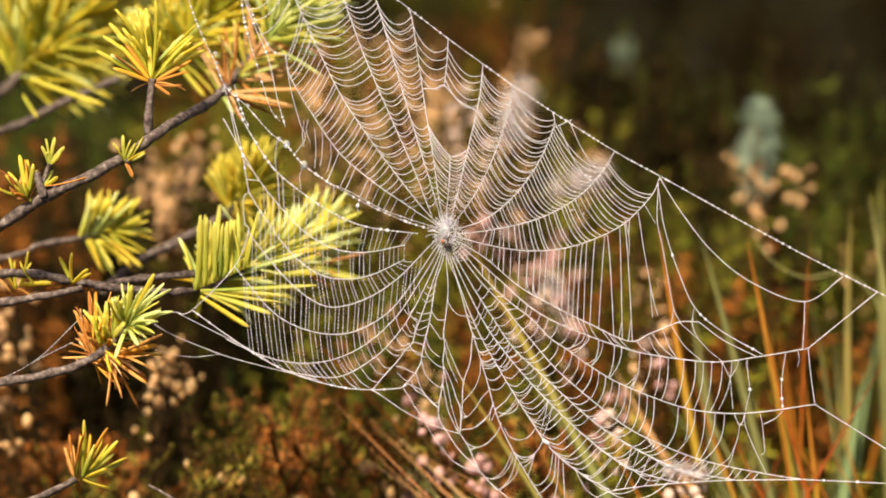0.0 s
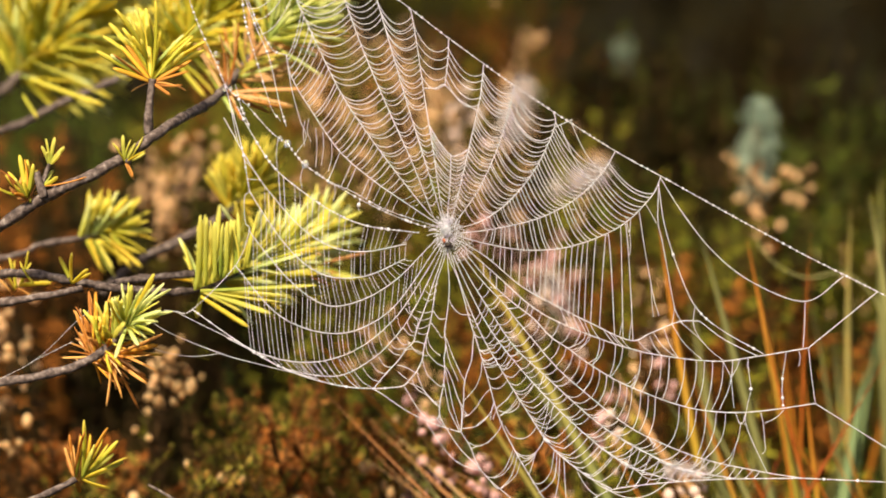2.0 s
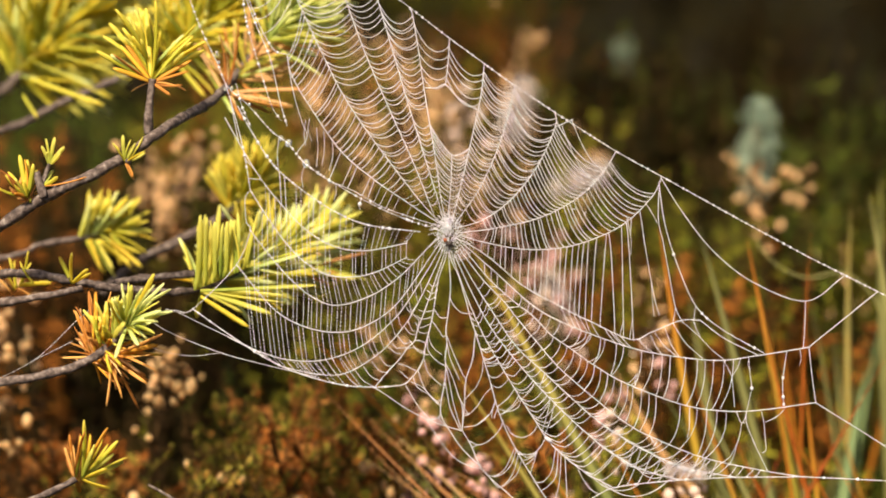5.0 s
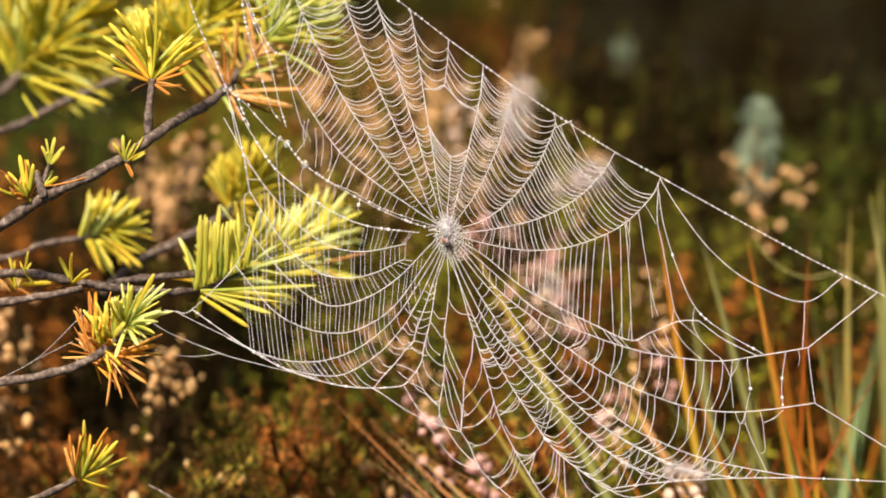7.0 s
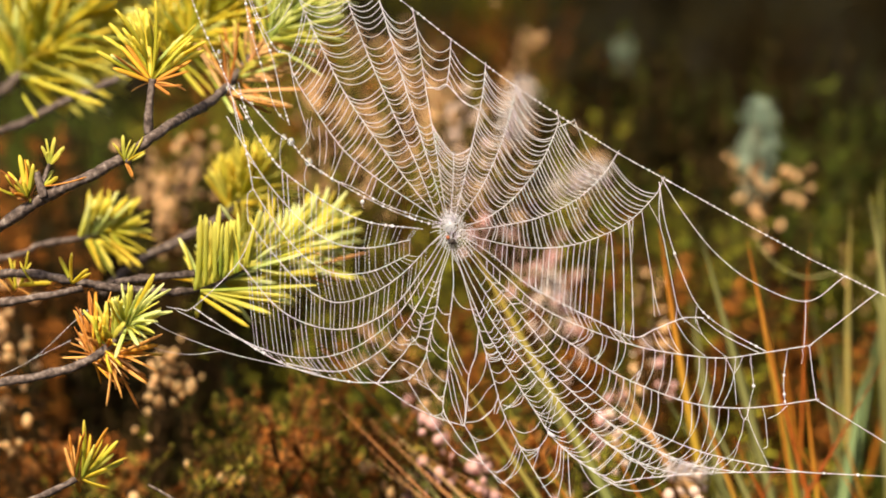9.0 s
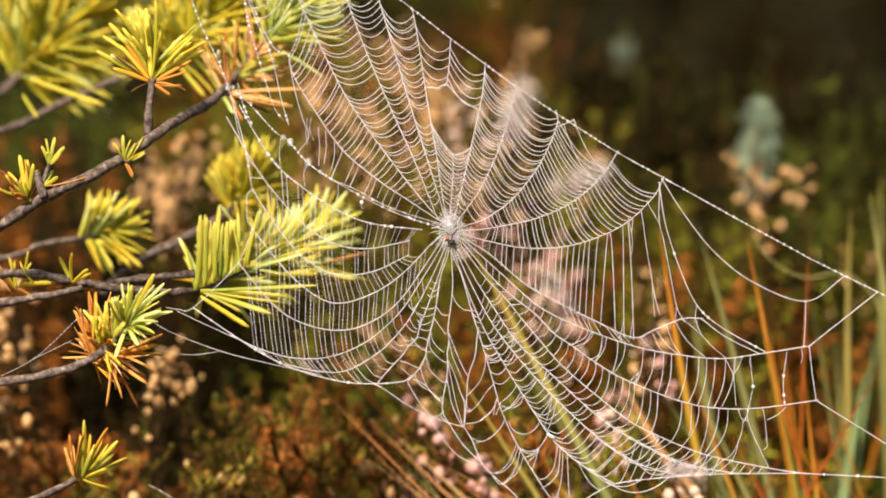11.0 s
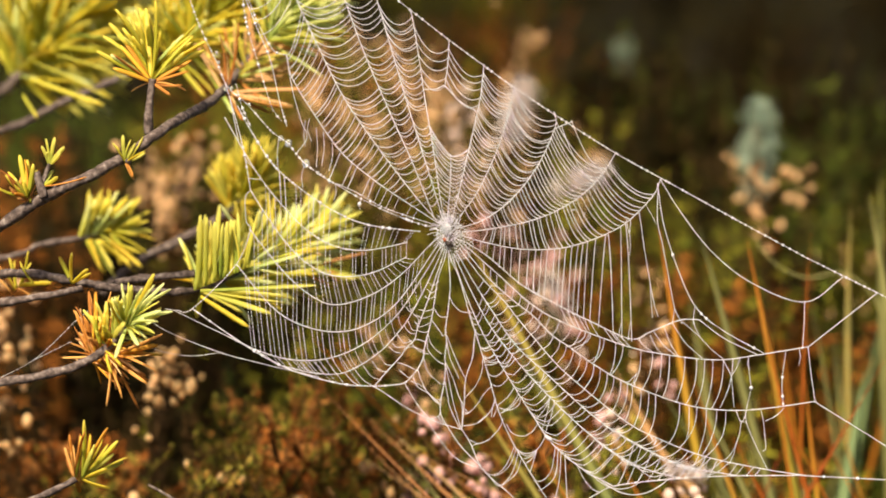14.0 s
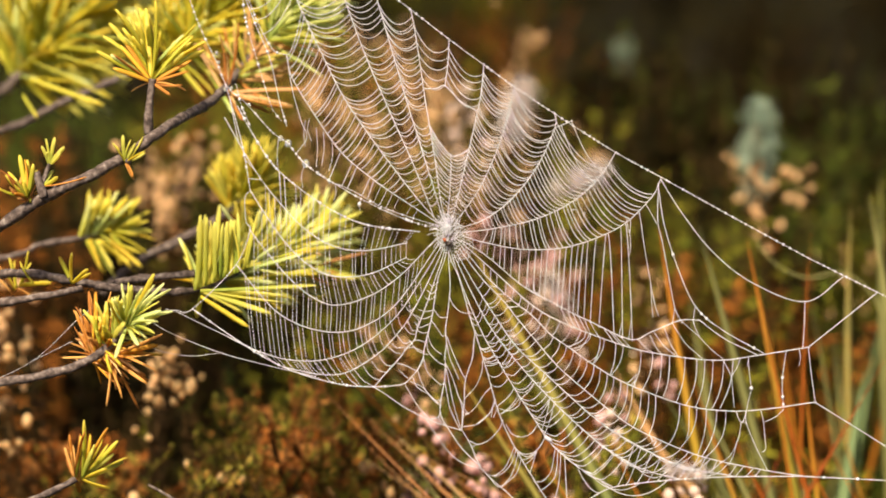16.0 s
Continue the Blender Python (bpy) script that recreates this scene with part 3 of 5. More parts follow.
def build_shoots():
    rnd = random.Random(52)
    kinds = [heather_shoot(1, M_SHOOT, "olive heather shoot with short leafy branchlets"), heather_shoot(2, M_RUDDY, "rusty red heather shoot with short leafy branchlets"), heather_shoot(3, M_SHOOT, "olive heather shoot with short leafy branchlets"),
             heather_shoot(4, M_RUDDY, "rusty red heather shoot with short leafy branchlets")]
    placed = 0
    # stands: the box the tips rise into, how many, how far behind the web
    for x0, y0, x1, y1, n, near, far in ((480, 740, 690, 870, 18, 0.2, 0.32), (330, 790, 470, 880, 9, 0.2, 0.34), (430, 670, 640, 740, 8, 0.25, 0.38), (700, 800, 1050, 880, 9, 0.22, 0.36), (20, 780, 330, 890, 9, 0.22, 0.36)):
        for _ in range(n):
            top = at(rnd.uniform(x0, x1), rnd.uniform(y0, y1), rnd.uniform(near, far))
            size = rnd.uniform(1.1, 1.7)
            m = pose(top.x, top.y, top.z, rnd.gauss(0, 9), rnd.gauss(0, 9), rnd.uniform(0, 360)) @ Matrix.Diagonal((size, size, size, 1))
            if placed < len(kinds):
                ob = kinds[placed]
                ob.matrix_basis = m
            else:
                copy_thing(kinds[rnd.choice([0, 0, 1, 2, 2, 3])], m)
            placed += 1


build_shoots()


def seed_head(x0, y0, x1, y1, off, wide, count, seed):
    """A wind-blown head of white fibres between two chart points, on a thin stalk rooted in the peat."""
    rnd = random.Random(seed)
    a, b = at(x0, y0, off), at(x1, y1, off)
    thing = tagged(new("seed_head"), "pale fluffy seed head drooping on a thin stalk", "seed head", "fluffy seed heads")
    thing.location = (b.x, b.y + 0.02, -0.03)
    o = thing.location
    v, f = [], []
    stalk = smooth_line([Vector((0, 0, 0)), Vector((0.004, 0, (b.z + 0.03) * 0.6)), b - o, a - o], 0.01)
    tube(v, f, stalk, [0.0006] * len(stalk), 5)
    part("stalk", mesh_of("stalk", v, f, M_STEM), thing)
    v, f = [], []
    for _ in range(count):
        t = rnd.random()
        q = a.lerp(b, t) - o
        d = ((a - b).normalized() * 0.5 + Vector((rnd.gauss(0, 1), rnd.gauss(0, 1), rnd.gauss(0, 1)))).normalized() * wide * rnd.uniform(0.4, 1.0)
        tube(v, f, [q, q + d * 0.55, q + d + Vector((0, 0, -0.1 * wide))], [0.00022, 0.00018, 0.0001], 3)
    tagged(part("fluff", mesh_of("fluff", v, f, M_FLUFF), thing, "white silky fluff"), kind="stuff")


for k, head in enumerate(((926, 155, 902, 240, 0.75, 0.018, 1100), (1064, 300, 985, 336, 0.75, 0.015, 950), (1185, 828, 1250, 836, 0.2, 0.008, 320), (972, 492, 1000, 560, 0.55, 0.013, 600))):
    seed_head(*head, 70 + k)


# ---- grasses ----
def blade(parent, x0, y0, x1, y1, off, wide, material, bend=0.0, name="blade"):
    """A grass blade rooted in the peat that passes the chart's point (x0, y0) and ends at (x1, y1), off metres behind the web."""
    low, tip = at(x0, y0, off), at(x1, y1, off)
    way = low - tip
    root = low + way * ((low.z + 0.03) / max(1e-3, -way.z)) if way.z < 0 else low
    length = (tip - root).length
    n = 14
    w = U * wide * 0.88 * (SPAN + off) / SPAN * 0.5
    side = Vector((1, 0, 0))
    verts, faces = [], []
    sway = Vector((bend * length, 0, 0))
    for i in range(n + 1):
        t = i / n
        c = root.lerp(tip, t) + sway * (4 * t * (1 - t)) - root
        k = w * min(1.0, (1 - t) * 5.5 + 0.04)
        verts.extend([c - side * k, c + Vector((0, -k * 0.35, 0)), c + side * k, c + Vector((0, k * 0.12, 0))])
    for i in range(n):
        for k in range(4):
            a, b = 4 * i + k, 4 * i + (k + 1) % 4
            faces.append((a, b, b + 4, a + 4))
    ob = part(name, mesh_of(name, verts, faces, material), parent)
    ob.location = root - parent.location
    return ob


def build_grasses():
    rnd = random.Random(21)
    tuft = tagged(new("grass_tussock"), "tall bog grass with olive, yellow and rust-red blades", "grass", "bog grasses")
    tuft.location = at(1400, 900, 0.25)
    tuft.location.z = -0.02
    rows = ((1282, 882, 1166, 398, 0.08, 22, M_GOLD), (1392, 882, 1322, 425, 0.08, 21, M_GOLD), (1352, 882, 1236, 400, 0.14, 23, M_BLADE), (1290, 882, 1170, 690, 0.12, 24, M_BLADE), (1316, 882, 1222, 660, 0.07, 15, M_GOLD),
            (1340, 882, 1290, 760, 0.06, 14, M_RUST), (1308, 882, 1235, 690, 0.11, 18, M_BLADE), (1430, 882, 1348, 575, 0.06, 12, M_RUST), (1462, 882, 1385, 730, 0.05, 9, M_RUST), (1438, 700, 1434, 410, 0.10, 7, M_RUST),
            (1474, 882, 1424, 660, 0.08, 15, M_GOLD), (1446, 860, 1575, 622, 0.06, 10, M_RUST), (1490, 882, 1532, 655, 0.16, 38, M_SEDGE), (1545, 860, 1506, 365, 0.2, 17, M_BLADE), (1575, 760, 1538, 340, 0.14, 25, M_BLADE),
            (1592, 760, 1558, 300, 0.24, 20, M_BLADE), (1300, 882, 1222, 520, 0.30, 22, M_BLADE), (1255, 882, 1200, 780, 0.08, 14, M_GOLD), (1400, 882, 1370, 690, 0.2, 20, M_BLADE), (1340, 882, 1420, 700, 0.12, 6, M_RUST), (1500, 882, 1440, 740, 0.1, 7, M_RUST), (1260, 882, 1330, 760, 0.15, 8, M_BLADE), (1545, 882, 1480, 720, 0.14, 9, M_GOLD), (1420, 882, 1500, 770, 0.16, 9, M_BLADE),
            (1220, 860, 1075, 680, 0.16, 20, M_STALK), (1430, 882, 1362, 560, 0.06, 7, M_RUST), (1180, 900, 1125, 820, 0.08, 15, M_RUST), (1510, 882, 1478, 600, 0.3, 22, M_BLADE), (1530, 882, 1560, 560, 0.3, 16, M_SEDGE))
    for r in rows:
        blade(tuft, *r[:4], r[4] + 0.13, r[5], r[6], rnd.uniform(-0.035, 0.035))
    for _ in range(9):
        x = rnd.uniform(1200, 1640)
        blade(tuft, x, 882, x + rnd.gauss(-25, 45), rnd.uniform(420, 780), rnd.uniform(0.3, 0.6), rnd.uniform(9, 20), rnd.choice([M_BLADE, M_BLADE, M_BLADE, M_RUST]), rnd.uniform(-0.05, 0.05))
    # one dry stem bent over in an arc
    bent = smooth_line([at(*q, 0.30) - tuft.location for q in ((1338, 425), (1352, 448), (1385, 476), (1430, 492), (1500, 486), (1560, 560), (1575, 760), (1570, 900))], 0.004)
    v, f = [], []
    tube(v, f, bent, [0.0004 + 0.0006 * i / len(bent) for i in range(len(bent))], 6)
    part("bent_stem", mesh_of("bent_stem", v, f, M_BLADE), tuft, "pale dry grass stem bent in an arc")
    mid = tagged(new("grass_tussock"), "arching olive and yellow grass blades behind the web", "grass", "bog grasses")
    mid.location = at(1000, 900, 0.3)
    mid.location.z = -0.02
    for r in ((952, 886, 798, 642, 0.16, 22, M_STRAW), (1046, 860, 832, 432, 0.19, 30, M_STRAW), (1060, 870, 880, 560, 0.26, 22, M_BLADE), (1003, 882, 938, 768, 0.17, 18, M_GOLD), (1135, 882, 1088, 800, 0.2, 18, M_GOLD),
              (700, 762, 552, 596, 0.24, 20, M_GOLD), (690, 740, 600, 640, 0.3, 24, M_BLADE), (770, 880, 562, 682, 0.15, 10, M_RUSSET_STALK), (900, 884, 700, 787, 0.15, 14, M_STALK), (700, 850, 632, 802, 0.16, 13, M_STALK), (800, 884, 650, 740, 0.18, 16, M_RUSSET_STALK), (740, 884, 640, 780, 0.16, 12, M_STALK), (860, 884, 745, 800, 0.17, 15, M_RUSSET_STALK), (780, 886, 700, 812, 0.15, 14, M_BLADE), (830, 886, 690, 760, 0.19, 15, M_STALK), (774, 878, 722, 806, 0.15, 15, M_BLADE),
              (780, 830, 645, 690, 0.26, 20, M_STALK), (900, 850, 640, 610, 0.4, 22, M_BLADE), (560, 900, 520, 785, 0.25, 12, M_STALK), (860, 860, 690, 700, 0.3, 16, M_BLADE), (1180, 840, 1080, 640, 0.3, 21, M_STALK), (590, 882, 510, 782, 0.24, 11, M_STALK)):
        blade(mid, *r[:6], r[6], rnd.uniform(-0.015, 0.015))


build_grasses()


# ---- young pine ----
def needle_mesh(name, bend, material, wide=4.5):
    """A flat pine needle along z, 100 U long, rounded above, grooved below, blunt at the tip."""
    verts, faces = [], []
    n, sides = 8, 6
    for i in range(n + 1):
        t = i / n
        w = (0.62 + 0.38 * min(1, t * 3)) * (1.0 if t < 0.8 else max(0.25, (1 - ((t - 0.8) / 0.22) ** 2) ** 0.5))
        for k in range(sides):
            a = 2 * math.pi * k / sides
            verts.append(Vector((math.cos(a) * wide * w, math.sin(a) * wide * (0.62 if math.sin(a) > 0 else 0.3) * w + bend * 100 * t * t, 100 * t)) * U)
    for i in range(n):
        for k in range(sides):
            a, b = sides * i + k, sides * i + (k + 1) % sides
            faces.append((a, b, b + sides, a + sides))
    faces.append(tuple(reversed(range(sides))))
    faces.append(tuple(sides * n + k for k in range(sides)))
    return mesh_of(name, verts, faces, material)


NEEDLES = {}
for kind_name, mat in (("green", M_GREEN), ("yellow", M_YELLOW), ("brown", M_BROWN), ("amber", M_AMBER), ("pale", M_SOFT), ("tan", M_STALK)):
    NEEDLES[kind_name] = [needle_mesh("needle_" + kind_name, b, mat, 3.4 if kind_name in ("brown", "tan") else 4.6) for b in ((-0.2, 0.02, 0.12, 0.24) if kind_name == "brown" else (-0.10, 0.02, 0.08, 0.16))]
RN = random.Random(77)


def needle(limb, base, way, length, colour):
    ob = part("needle", RN.choice(NEEDLES[colour]), limb)
    q = way.to_track_quat("Z", "Y").to_matrix().to_4x4()
    s = length / 100
    ob.matrix_basis = Matrix.Translation(base - PINE.location) @ q @ pose(0, 0, 0, 0, 0, RN.uniform(0, 360)) @ Matrix.Diagonal((0.75 + 0.25 * s, 0.75 + 0.25 * s, s, 1))
    return ob


def limb(points, off, r0, r1, seed=0, parent=None, name="branch"):
    """A knobbly branch through chart points, off metres behind the web, r0 to r1 U thick."""
    rnd = random.Random(seed)
    offs = off if isinstance(off, tuple) else (off,) * len(points)
    line = smooth_line([at(x, y, o) for (x, y), o in zip(points, offs)], 3.5 * U)
    n = len(line)
    radii, knot = [], 0.0
    for i in range(n):
        if rnd.random() < 0.07:
            knot = rnd.uniform(0.1, 0.35)
        knot *= 0.75
        radii.append(U * (r0 + (r1 - r0) * i / (n - 1)) * (1 + knot))
    verts, faces = [], []
    tube(verts, faces, [q - PINE.location for q in line], radii, 12)
    # scales and knobs of the bark
    for i, q in enumerate(verts):
        c = line[min(i // 12, n - 1)] - PINE.location
        verts[i] = c + (q - c) * (1 + 0.30 * noise.noise(q * 180) + 0.09 * noise.noise(q * 520))
    ob = part(name, mesh_of(name, verts, faces, M_BARK), parent or PINE)
    return ob


def spray(on, p0, p1, off, count, length, angle, colours, up=0.4, behind=0.5, spread=0.45, end=None):
    """Needles all round a shoot from p0 to p1, leaning forward by angle degrees from its axis; up: how many more grow on the upper side."""
    a, b = at(*p0, off), at(*p1, off if end is None else end)
    length *= (SPAN + off) / SPAN
    axis = (b - a).normalized()
    for i in range(count):
        t = (i + RN.random()) / count
        radial = Vector((RN.gauss(0, 1), RN.gauss(0, behind), RN.gauss(up, 1)))
        radial = (radial - axis * radial.dot(axis)).normalized()
        ang = radians(angle) * (1.15 - 0.65 * t) * RN.uniform(1 - spread, 1 + spread)
        way = axis * math.cos(ang) + radial * math.sin(ang) + Vector((RN.gauss(0, 0.07), RN.gauss(0, 0.07), RN.gauss(0, 0.07)))
        needle(on, a.lerp(b, t), way.normalized(), length * RN.uniform(0.6, 1.15), RN.choice(colours))


def leaf_to(on, x0, y0, x1, y1, off, colour, dy=0.0):
    a, b = at(x0, y0, off), at(x1, y1, off + dy)
    needle(on, a, (b - a).normalized(), (b - a).length / U, colour)


PINE = tagged(new("pine_sapling"), "young pine with yellow-green needles, some dried orange, grey knobbly twigs", "pine tree")
PINE.location = at(-330, 441, 0.14)
PINE.location.z = -0.03


def build_pine():
    tv, tf = [], []
    tube(tv, tf, [Vector((0, 0, 0)), Vector((0.01, 0, 0.25)), Vector((0, 0.01, 0.5)), Vector((0.01, 0, 0.75))], [0.016, 0.013, 0.011, 0.008], 10)
    part("trunk", mesh_of("trunk", tv, tf, M_BARK), PINE)
    G, Y, B, A, P, D = "green", "yellow", "brown", "amber", "pale", "tan"
    # the long grey branch that rises to the web's upper corner
    main = limb([(-330, 540), (-60, 432), (70, 355), (200, 290), (300, 222), (380, 175), (440, 105), (500, 40)], (0.14, 0.02, 0.0, 0.0, 0.012, 0.07, 0.17, 0.21), 12.5, 6.0, 1)
    spray(main, (392, 168), (462, 85), 0.14, 64, 92, 66, [B, D, D, D, D, G, P], 0.0)
    spray(main, (470, 75), (540, -10), 0.13, 90, 116, 46, [P, P, P, G], 0.2)
    spray(main, (500, 50), (585, -45), 0.17, 110, 110, 44, [P, P, G], 0.0)
    for x1, y1 in ((520, 180), (505, 205), (480, 200), (540, 150), (430, 215), (395, 90), (410, 60), (440, 45)):
        leaf_to(main, 400, 165, x1, y1, 0.10, RN.choice([B, D]), RN.uniform(-0.01, 0.01))
    # upright twig with a rosette
    up = limb([(263, 238), (264, 190), (270, 140)], 0.012, 8, 6, 2)
    spray(up, (270, 145), (275, 110), 0.03, 54, 104, 50, [Y, Y, Y, Y, G, P], 0.9)
    for x1, y1, c in ((200, 98, B), (222, 55, Y), (258, 14, Y), (292, 4, Y), (335, 58, Y), (348, 86, Y), (318, 166, B), (300, 168, B), (205, 120, "amber"), (215, 82, "amber"), (325, 140, B), (340, 108, "amber"), (230, 152, B), (228, 70, "amber"), (335, 128, "amber")):
        leaf_to(up, 268, 146, x1, y1, 0.013, c, RN.uniform(-0.012, 0.012))
    # little shoots on the branch
    s1 = limb([(232, 285), (222, 283)], 0.0, 6, 5, 3)
    for x1, y1, c in ((205, 250, G), (213, 243, G), (222, 262, G), (262, 254, G), (258, 276, G), (208, 258, Y), (217, 250, G), (252, 262, Y), (244, 258, G), (230, 262, G), (242, 312, B), (236, 318, B)):
        leaf_to(s1, 222, 288, x1, y1, 0.0, c, RN.uniform(-0.006, 0.004))
    s2 = limb([(78, 350), (70, 325), (64, 305)], -0.005, 8, 6, 4)
    for x1, y1, c in ((18, 290, B), (35, 278, Y), (52, 280, Y), (62, 290, Y), (40, 300, Y), (5, 320, Y), (28, 315, G), (52, 305, Y), (18, 345, B), (92, 298, G), (100, 318, Y), (154, 325, B), (22, 300, Y), (44, 292, Y), (58, 284, A), (12, 306, A), (34, 322, G), (66, 302, G), (10, 335, B), (30, 348, B), (24, 338, A), (48, 318, Y)):
        leaf_to(s2, 48 if x1 < 70 else 78, 350 if x1 < 70 else 330, x1, y1, -0.004, c, RN.uniform(-0.006, 0.006))
    spray(s2, (55, 360), (30, 345), -0.003, 8, 40, 60, [B, B, Y], 0.5)
    s3 = limb([(75, 325), (84, 300), (88, 290)], -0.003, 4, 3, 5)
    for x1, y1 in ((96, 243), (78, 258), (106, 266), (114, 260), (88, 246), (102, 252), (80, 270), (112, 276)):
        leaf_to(s3, 87, 292, x1, y1, -0.003, G)
    # bushy shoot in the upper corner, a hand behind the web
    top = limb([(-330, 260), (-40, 185), (40, 128), (75, 90), (130, 40)], (0.14, 0.24, 0.29, 0.30, 0.30), 15, 9, 6)
    spray(top, (20, 140), (130, 30), 0.29, 280, 158, 54, [G, P, Y, Y], 0.3)
    spray(top, (40, 110), (150, 0), 0.30, 220, 170, 60, [G, P, Y], 0.2)
    spray(top, (20, 30), (120, -60), 0.31, 170, 170, 75, [G, P, Y], 0.0)
    for x0, y0, x1, y1 in ((120, 62, 248, 70), (110, 84, 225, 98), (100, 98, 238, 128), (60, 110, 195, 158), (52, 140, 186, 190), (40, 168, 62, 205)):
        leaf_to(top, x0, y0, x1, y1, 0.2, RN.choice([G, Y]), RN.uniform(-0.02, 0.02))
    behind = limb([(-330, 330), (0, 233), (110, 182), (235, 128)], (0.14, 0.22, 0.24, 0.26), 10, 7, 7)
    spray(behind, (300, 100), (395, 0), 0.2, 190, 116, 60, [Y, Y, Y, Y, P], 0.5)
    # level branches with the big tuft that the web touches
    level = limb([(-330, 520), (0, 485), (120, 496), (210, 511), (340, 515), (420, 482), (500, 450), (590, 405)], (0.14, 0.04, 0.03, 0.035, 0.055, 0.085, 0.12, 0.155), 11, 4, 8)
    spray(level, (345, 512), (430, 478), 0.058, 110, 112, 50, [G, G, P, Y], 1.6, 0.5, 0.3, 0.095)
    spray(level, (420, 482), (560, 418), 0.088, 270, 112, 52, [Y, P, P, Y, G], 0.6, 0.5, 0.45, 0.150)
    spray(level, (520, 436), (585, 404), 0.138, 120, 66, 58, [Y, Y, P, P], 0.4, 0.5, 0.45, 0.17)
    spray(level, (375, 505), (520, 475), 0.072, 90, 118, 32, [G, P, G, Y], -1.0, 0.5, 0.45, 0.12)
    spray(level, (470, 480), (560, 470), 0.12, 14, 92, 30, [B, D, G], -0.8)
    for x1, y1, c in ((440, 580, Y), (480, 555, G), (505, 545, G), (510, 520, G), (430, 548, G), (560, 508, G)):
        leaf_to(level, 355, 525 if y1 > 560 else 515, x1, y1, 0.045, c)
    for k in range(20):
        x0 = 345 + 5.0 * k
        leaf_to(level, x0, 514 - 0.42 * (x0 - 345), x0 + RN.uniform(-6, 22), RN.uniform(372, 412) - 0.15 * (x0 - 345), 0.045, G, RN.uniform(-0.01, 0.012))
    low = limb([(-330, 560), (-100, 545), (0, 536), (90, 522), (145, 511)], (0.14, 0.05, 0.025, 0.02, 0.025), 10, 6, 9)
    fork = limb([(205, 500), (270, 492), (345, 484)], 0.05, 8, 6, 10)
    s4 = limb([(125, 495), (128, 485)], 0.026, 5, 4, 11)
    for x1, y1, c in ((105, 455, Y), (118, 446, Y), (155, 475, Y), (160, 482, Y), (40, 500, Y), (30, 470, Y)):
        leaf_to(s4, 128 if x1 > 60 else 60, 502, x1, y1, 0.026, c, RN.uniform(-0.01, 0.01))
    spray(low, (20, 520), (40, 500), 0.06, 10, 55, 60, [Y, Y, B], 1.0)
    # softer tufts further back
    back = limb([(-330, 500), (0, 458), (70, 434), (140, 422), (185, 408)], (0.14, 0.17, 0.17, 0.17, 0.17), 9, 5, 12)
    spray(back, (138, 426), (186, 414), 0.17, 44, 84, 58, [Y, Y, G, P], 2.6, 0.5, 0.25)
    spray(back, (175, 414), (215, 402), 0.17, 26, 62, 46, [Y, G, G], 0.2)
    spray(back, (150, 425), (200, 425), 0.17, 14, 74, 50, [G, Y], -1.6)
    for x1, y1 in ((198, 335), (222, 345), (235, 355), (170, 360), (262, 392), (215, 470), (240, 465), (265, 435)):
        leaf_to(back, 195, 412, x1, y1, 0.17, Y)
    far = limb([(180, 520), (250, 462), (320, 425), (385, 388), (430, 350)], 0.2, 11, 7, 13)
    spray(far, (400, 375), (455, 325), 0.2, 140, 92, 54, [Y, Y, Y, Y, G], 0.9)
    # lower branch with a drying tuft in focus
    dry = limb([(-330, 760), (-60, 690), (0, 677), (60, 668), (140, 646), (190, 615), (222, 578)], (0.14, 0.0, -0.012, -0.012, -0.012, -0.012, -0.012), 12, 7, 14)
    # green crown round the bud, a few needles turned yellow, the rest dried to orange and hanging
    for x1, y1 in ((187, 536), (196, 528), (205, 520), (213, 524), (222, 503), (233, 516), (244, 505), (257, 498), (270, 491), (283, 500), (296, 506), (301, 546), (290, 553), (280, 560), (284, 583), (262, 600), (240, 602), (196, 545), (185, 552),
                   (262, 530), (276, 524), (248, 522), (228, 528), (270, 590), (250, 585), (210, 540), (203, 627), (244, 610), (270, 572), (238, 545), (256, 552), (216, 548)):
        leaf_to(dry, 222 + RN.uniform(-9, 7), 574 + RN.uniform(-8, 10), x1, y1, -0.012, RN.choice([G, G, P, P, Y]), RN.uniform(-0.018, 0.010))
    spray(dry, (186, 616), (226, 574), -0.010, 46, 70, 62, [G, G, G, P], 0.7)
    spray(dry, (160, 640), (192, 612), -0.006, 46, 66, 80, [B, B, B, A, D], 0.0)
    for x0, y0, x1, y1 in ((187, 622, 220, 643), (188, 628, 191, 660), (172, 600, 172, 560), (178, 612, 165, 560), (182, 600, 186, 556)):
        leaf_to(dry, x0, y0, x1, y1, -0.016, Y, -0.004)
    for x1, y1, c in ((285, 600, B), (287, 621, A), (272, 635, B), (262, 648, B), (260, 678, B), (244, 724, B), (199, 716, B), (252, 688, B), (222, 660, D), (236, 672, B), (278, 612, A), (266, 628, A), (240, 640, B), (228, 690, B), (256, 664, B), (214, 650, B), (248, 655, D), (206, 690, B)):
        leaf_to(dry, 190 + RN.uniform(-12, 14), 622 + RN.uniform(-8, 12), x1, y1, -0.012, c, RN.uniform(-0.012, 0.008))
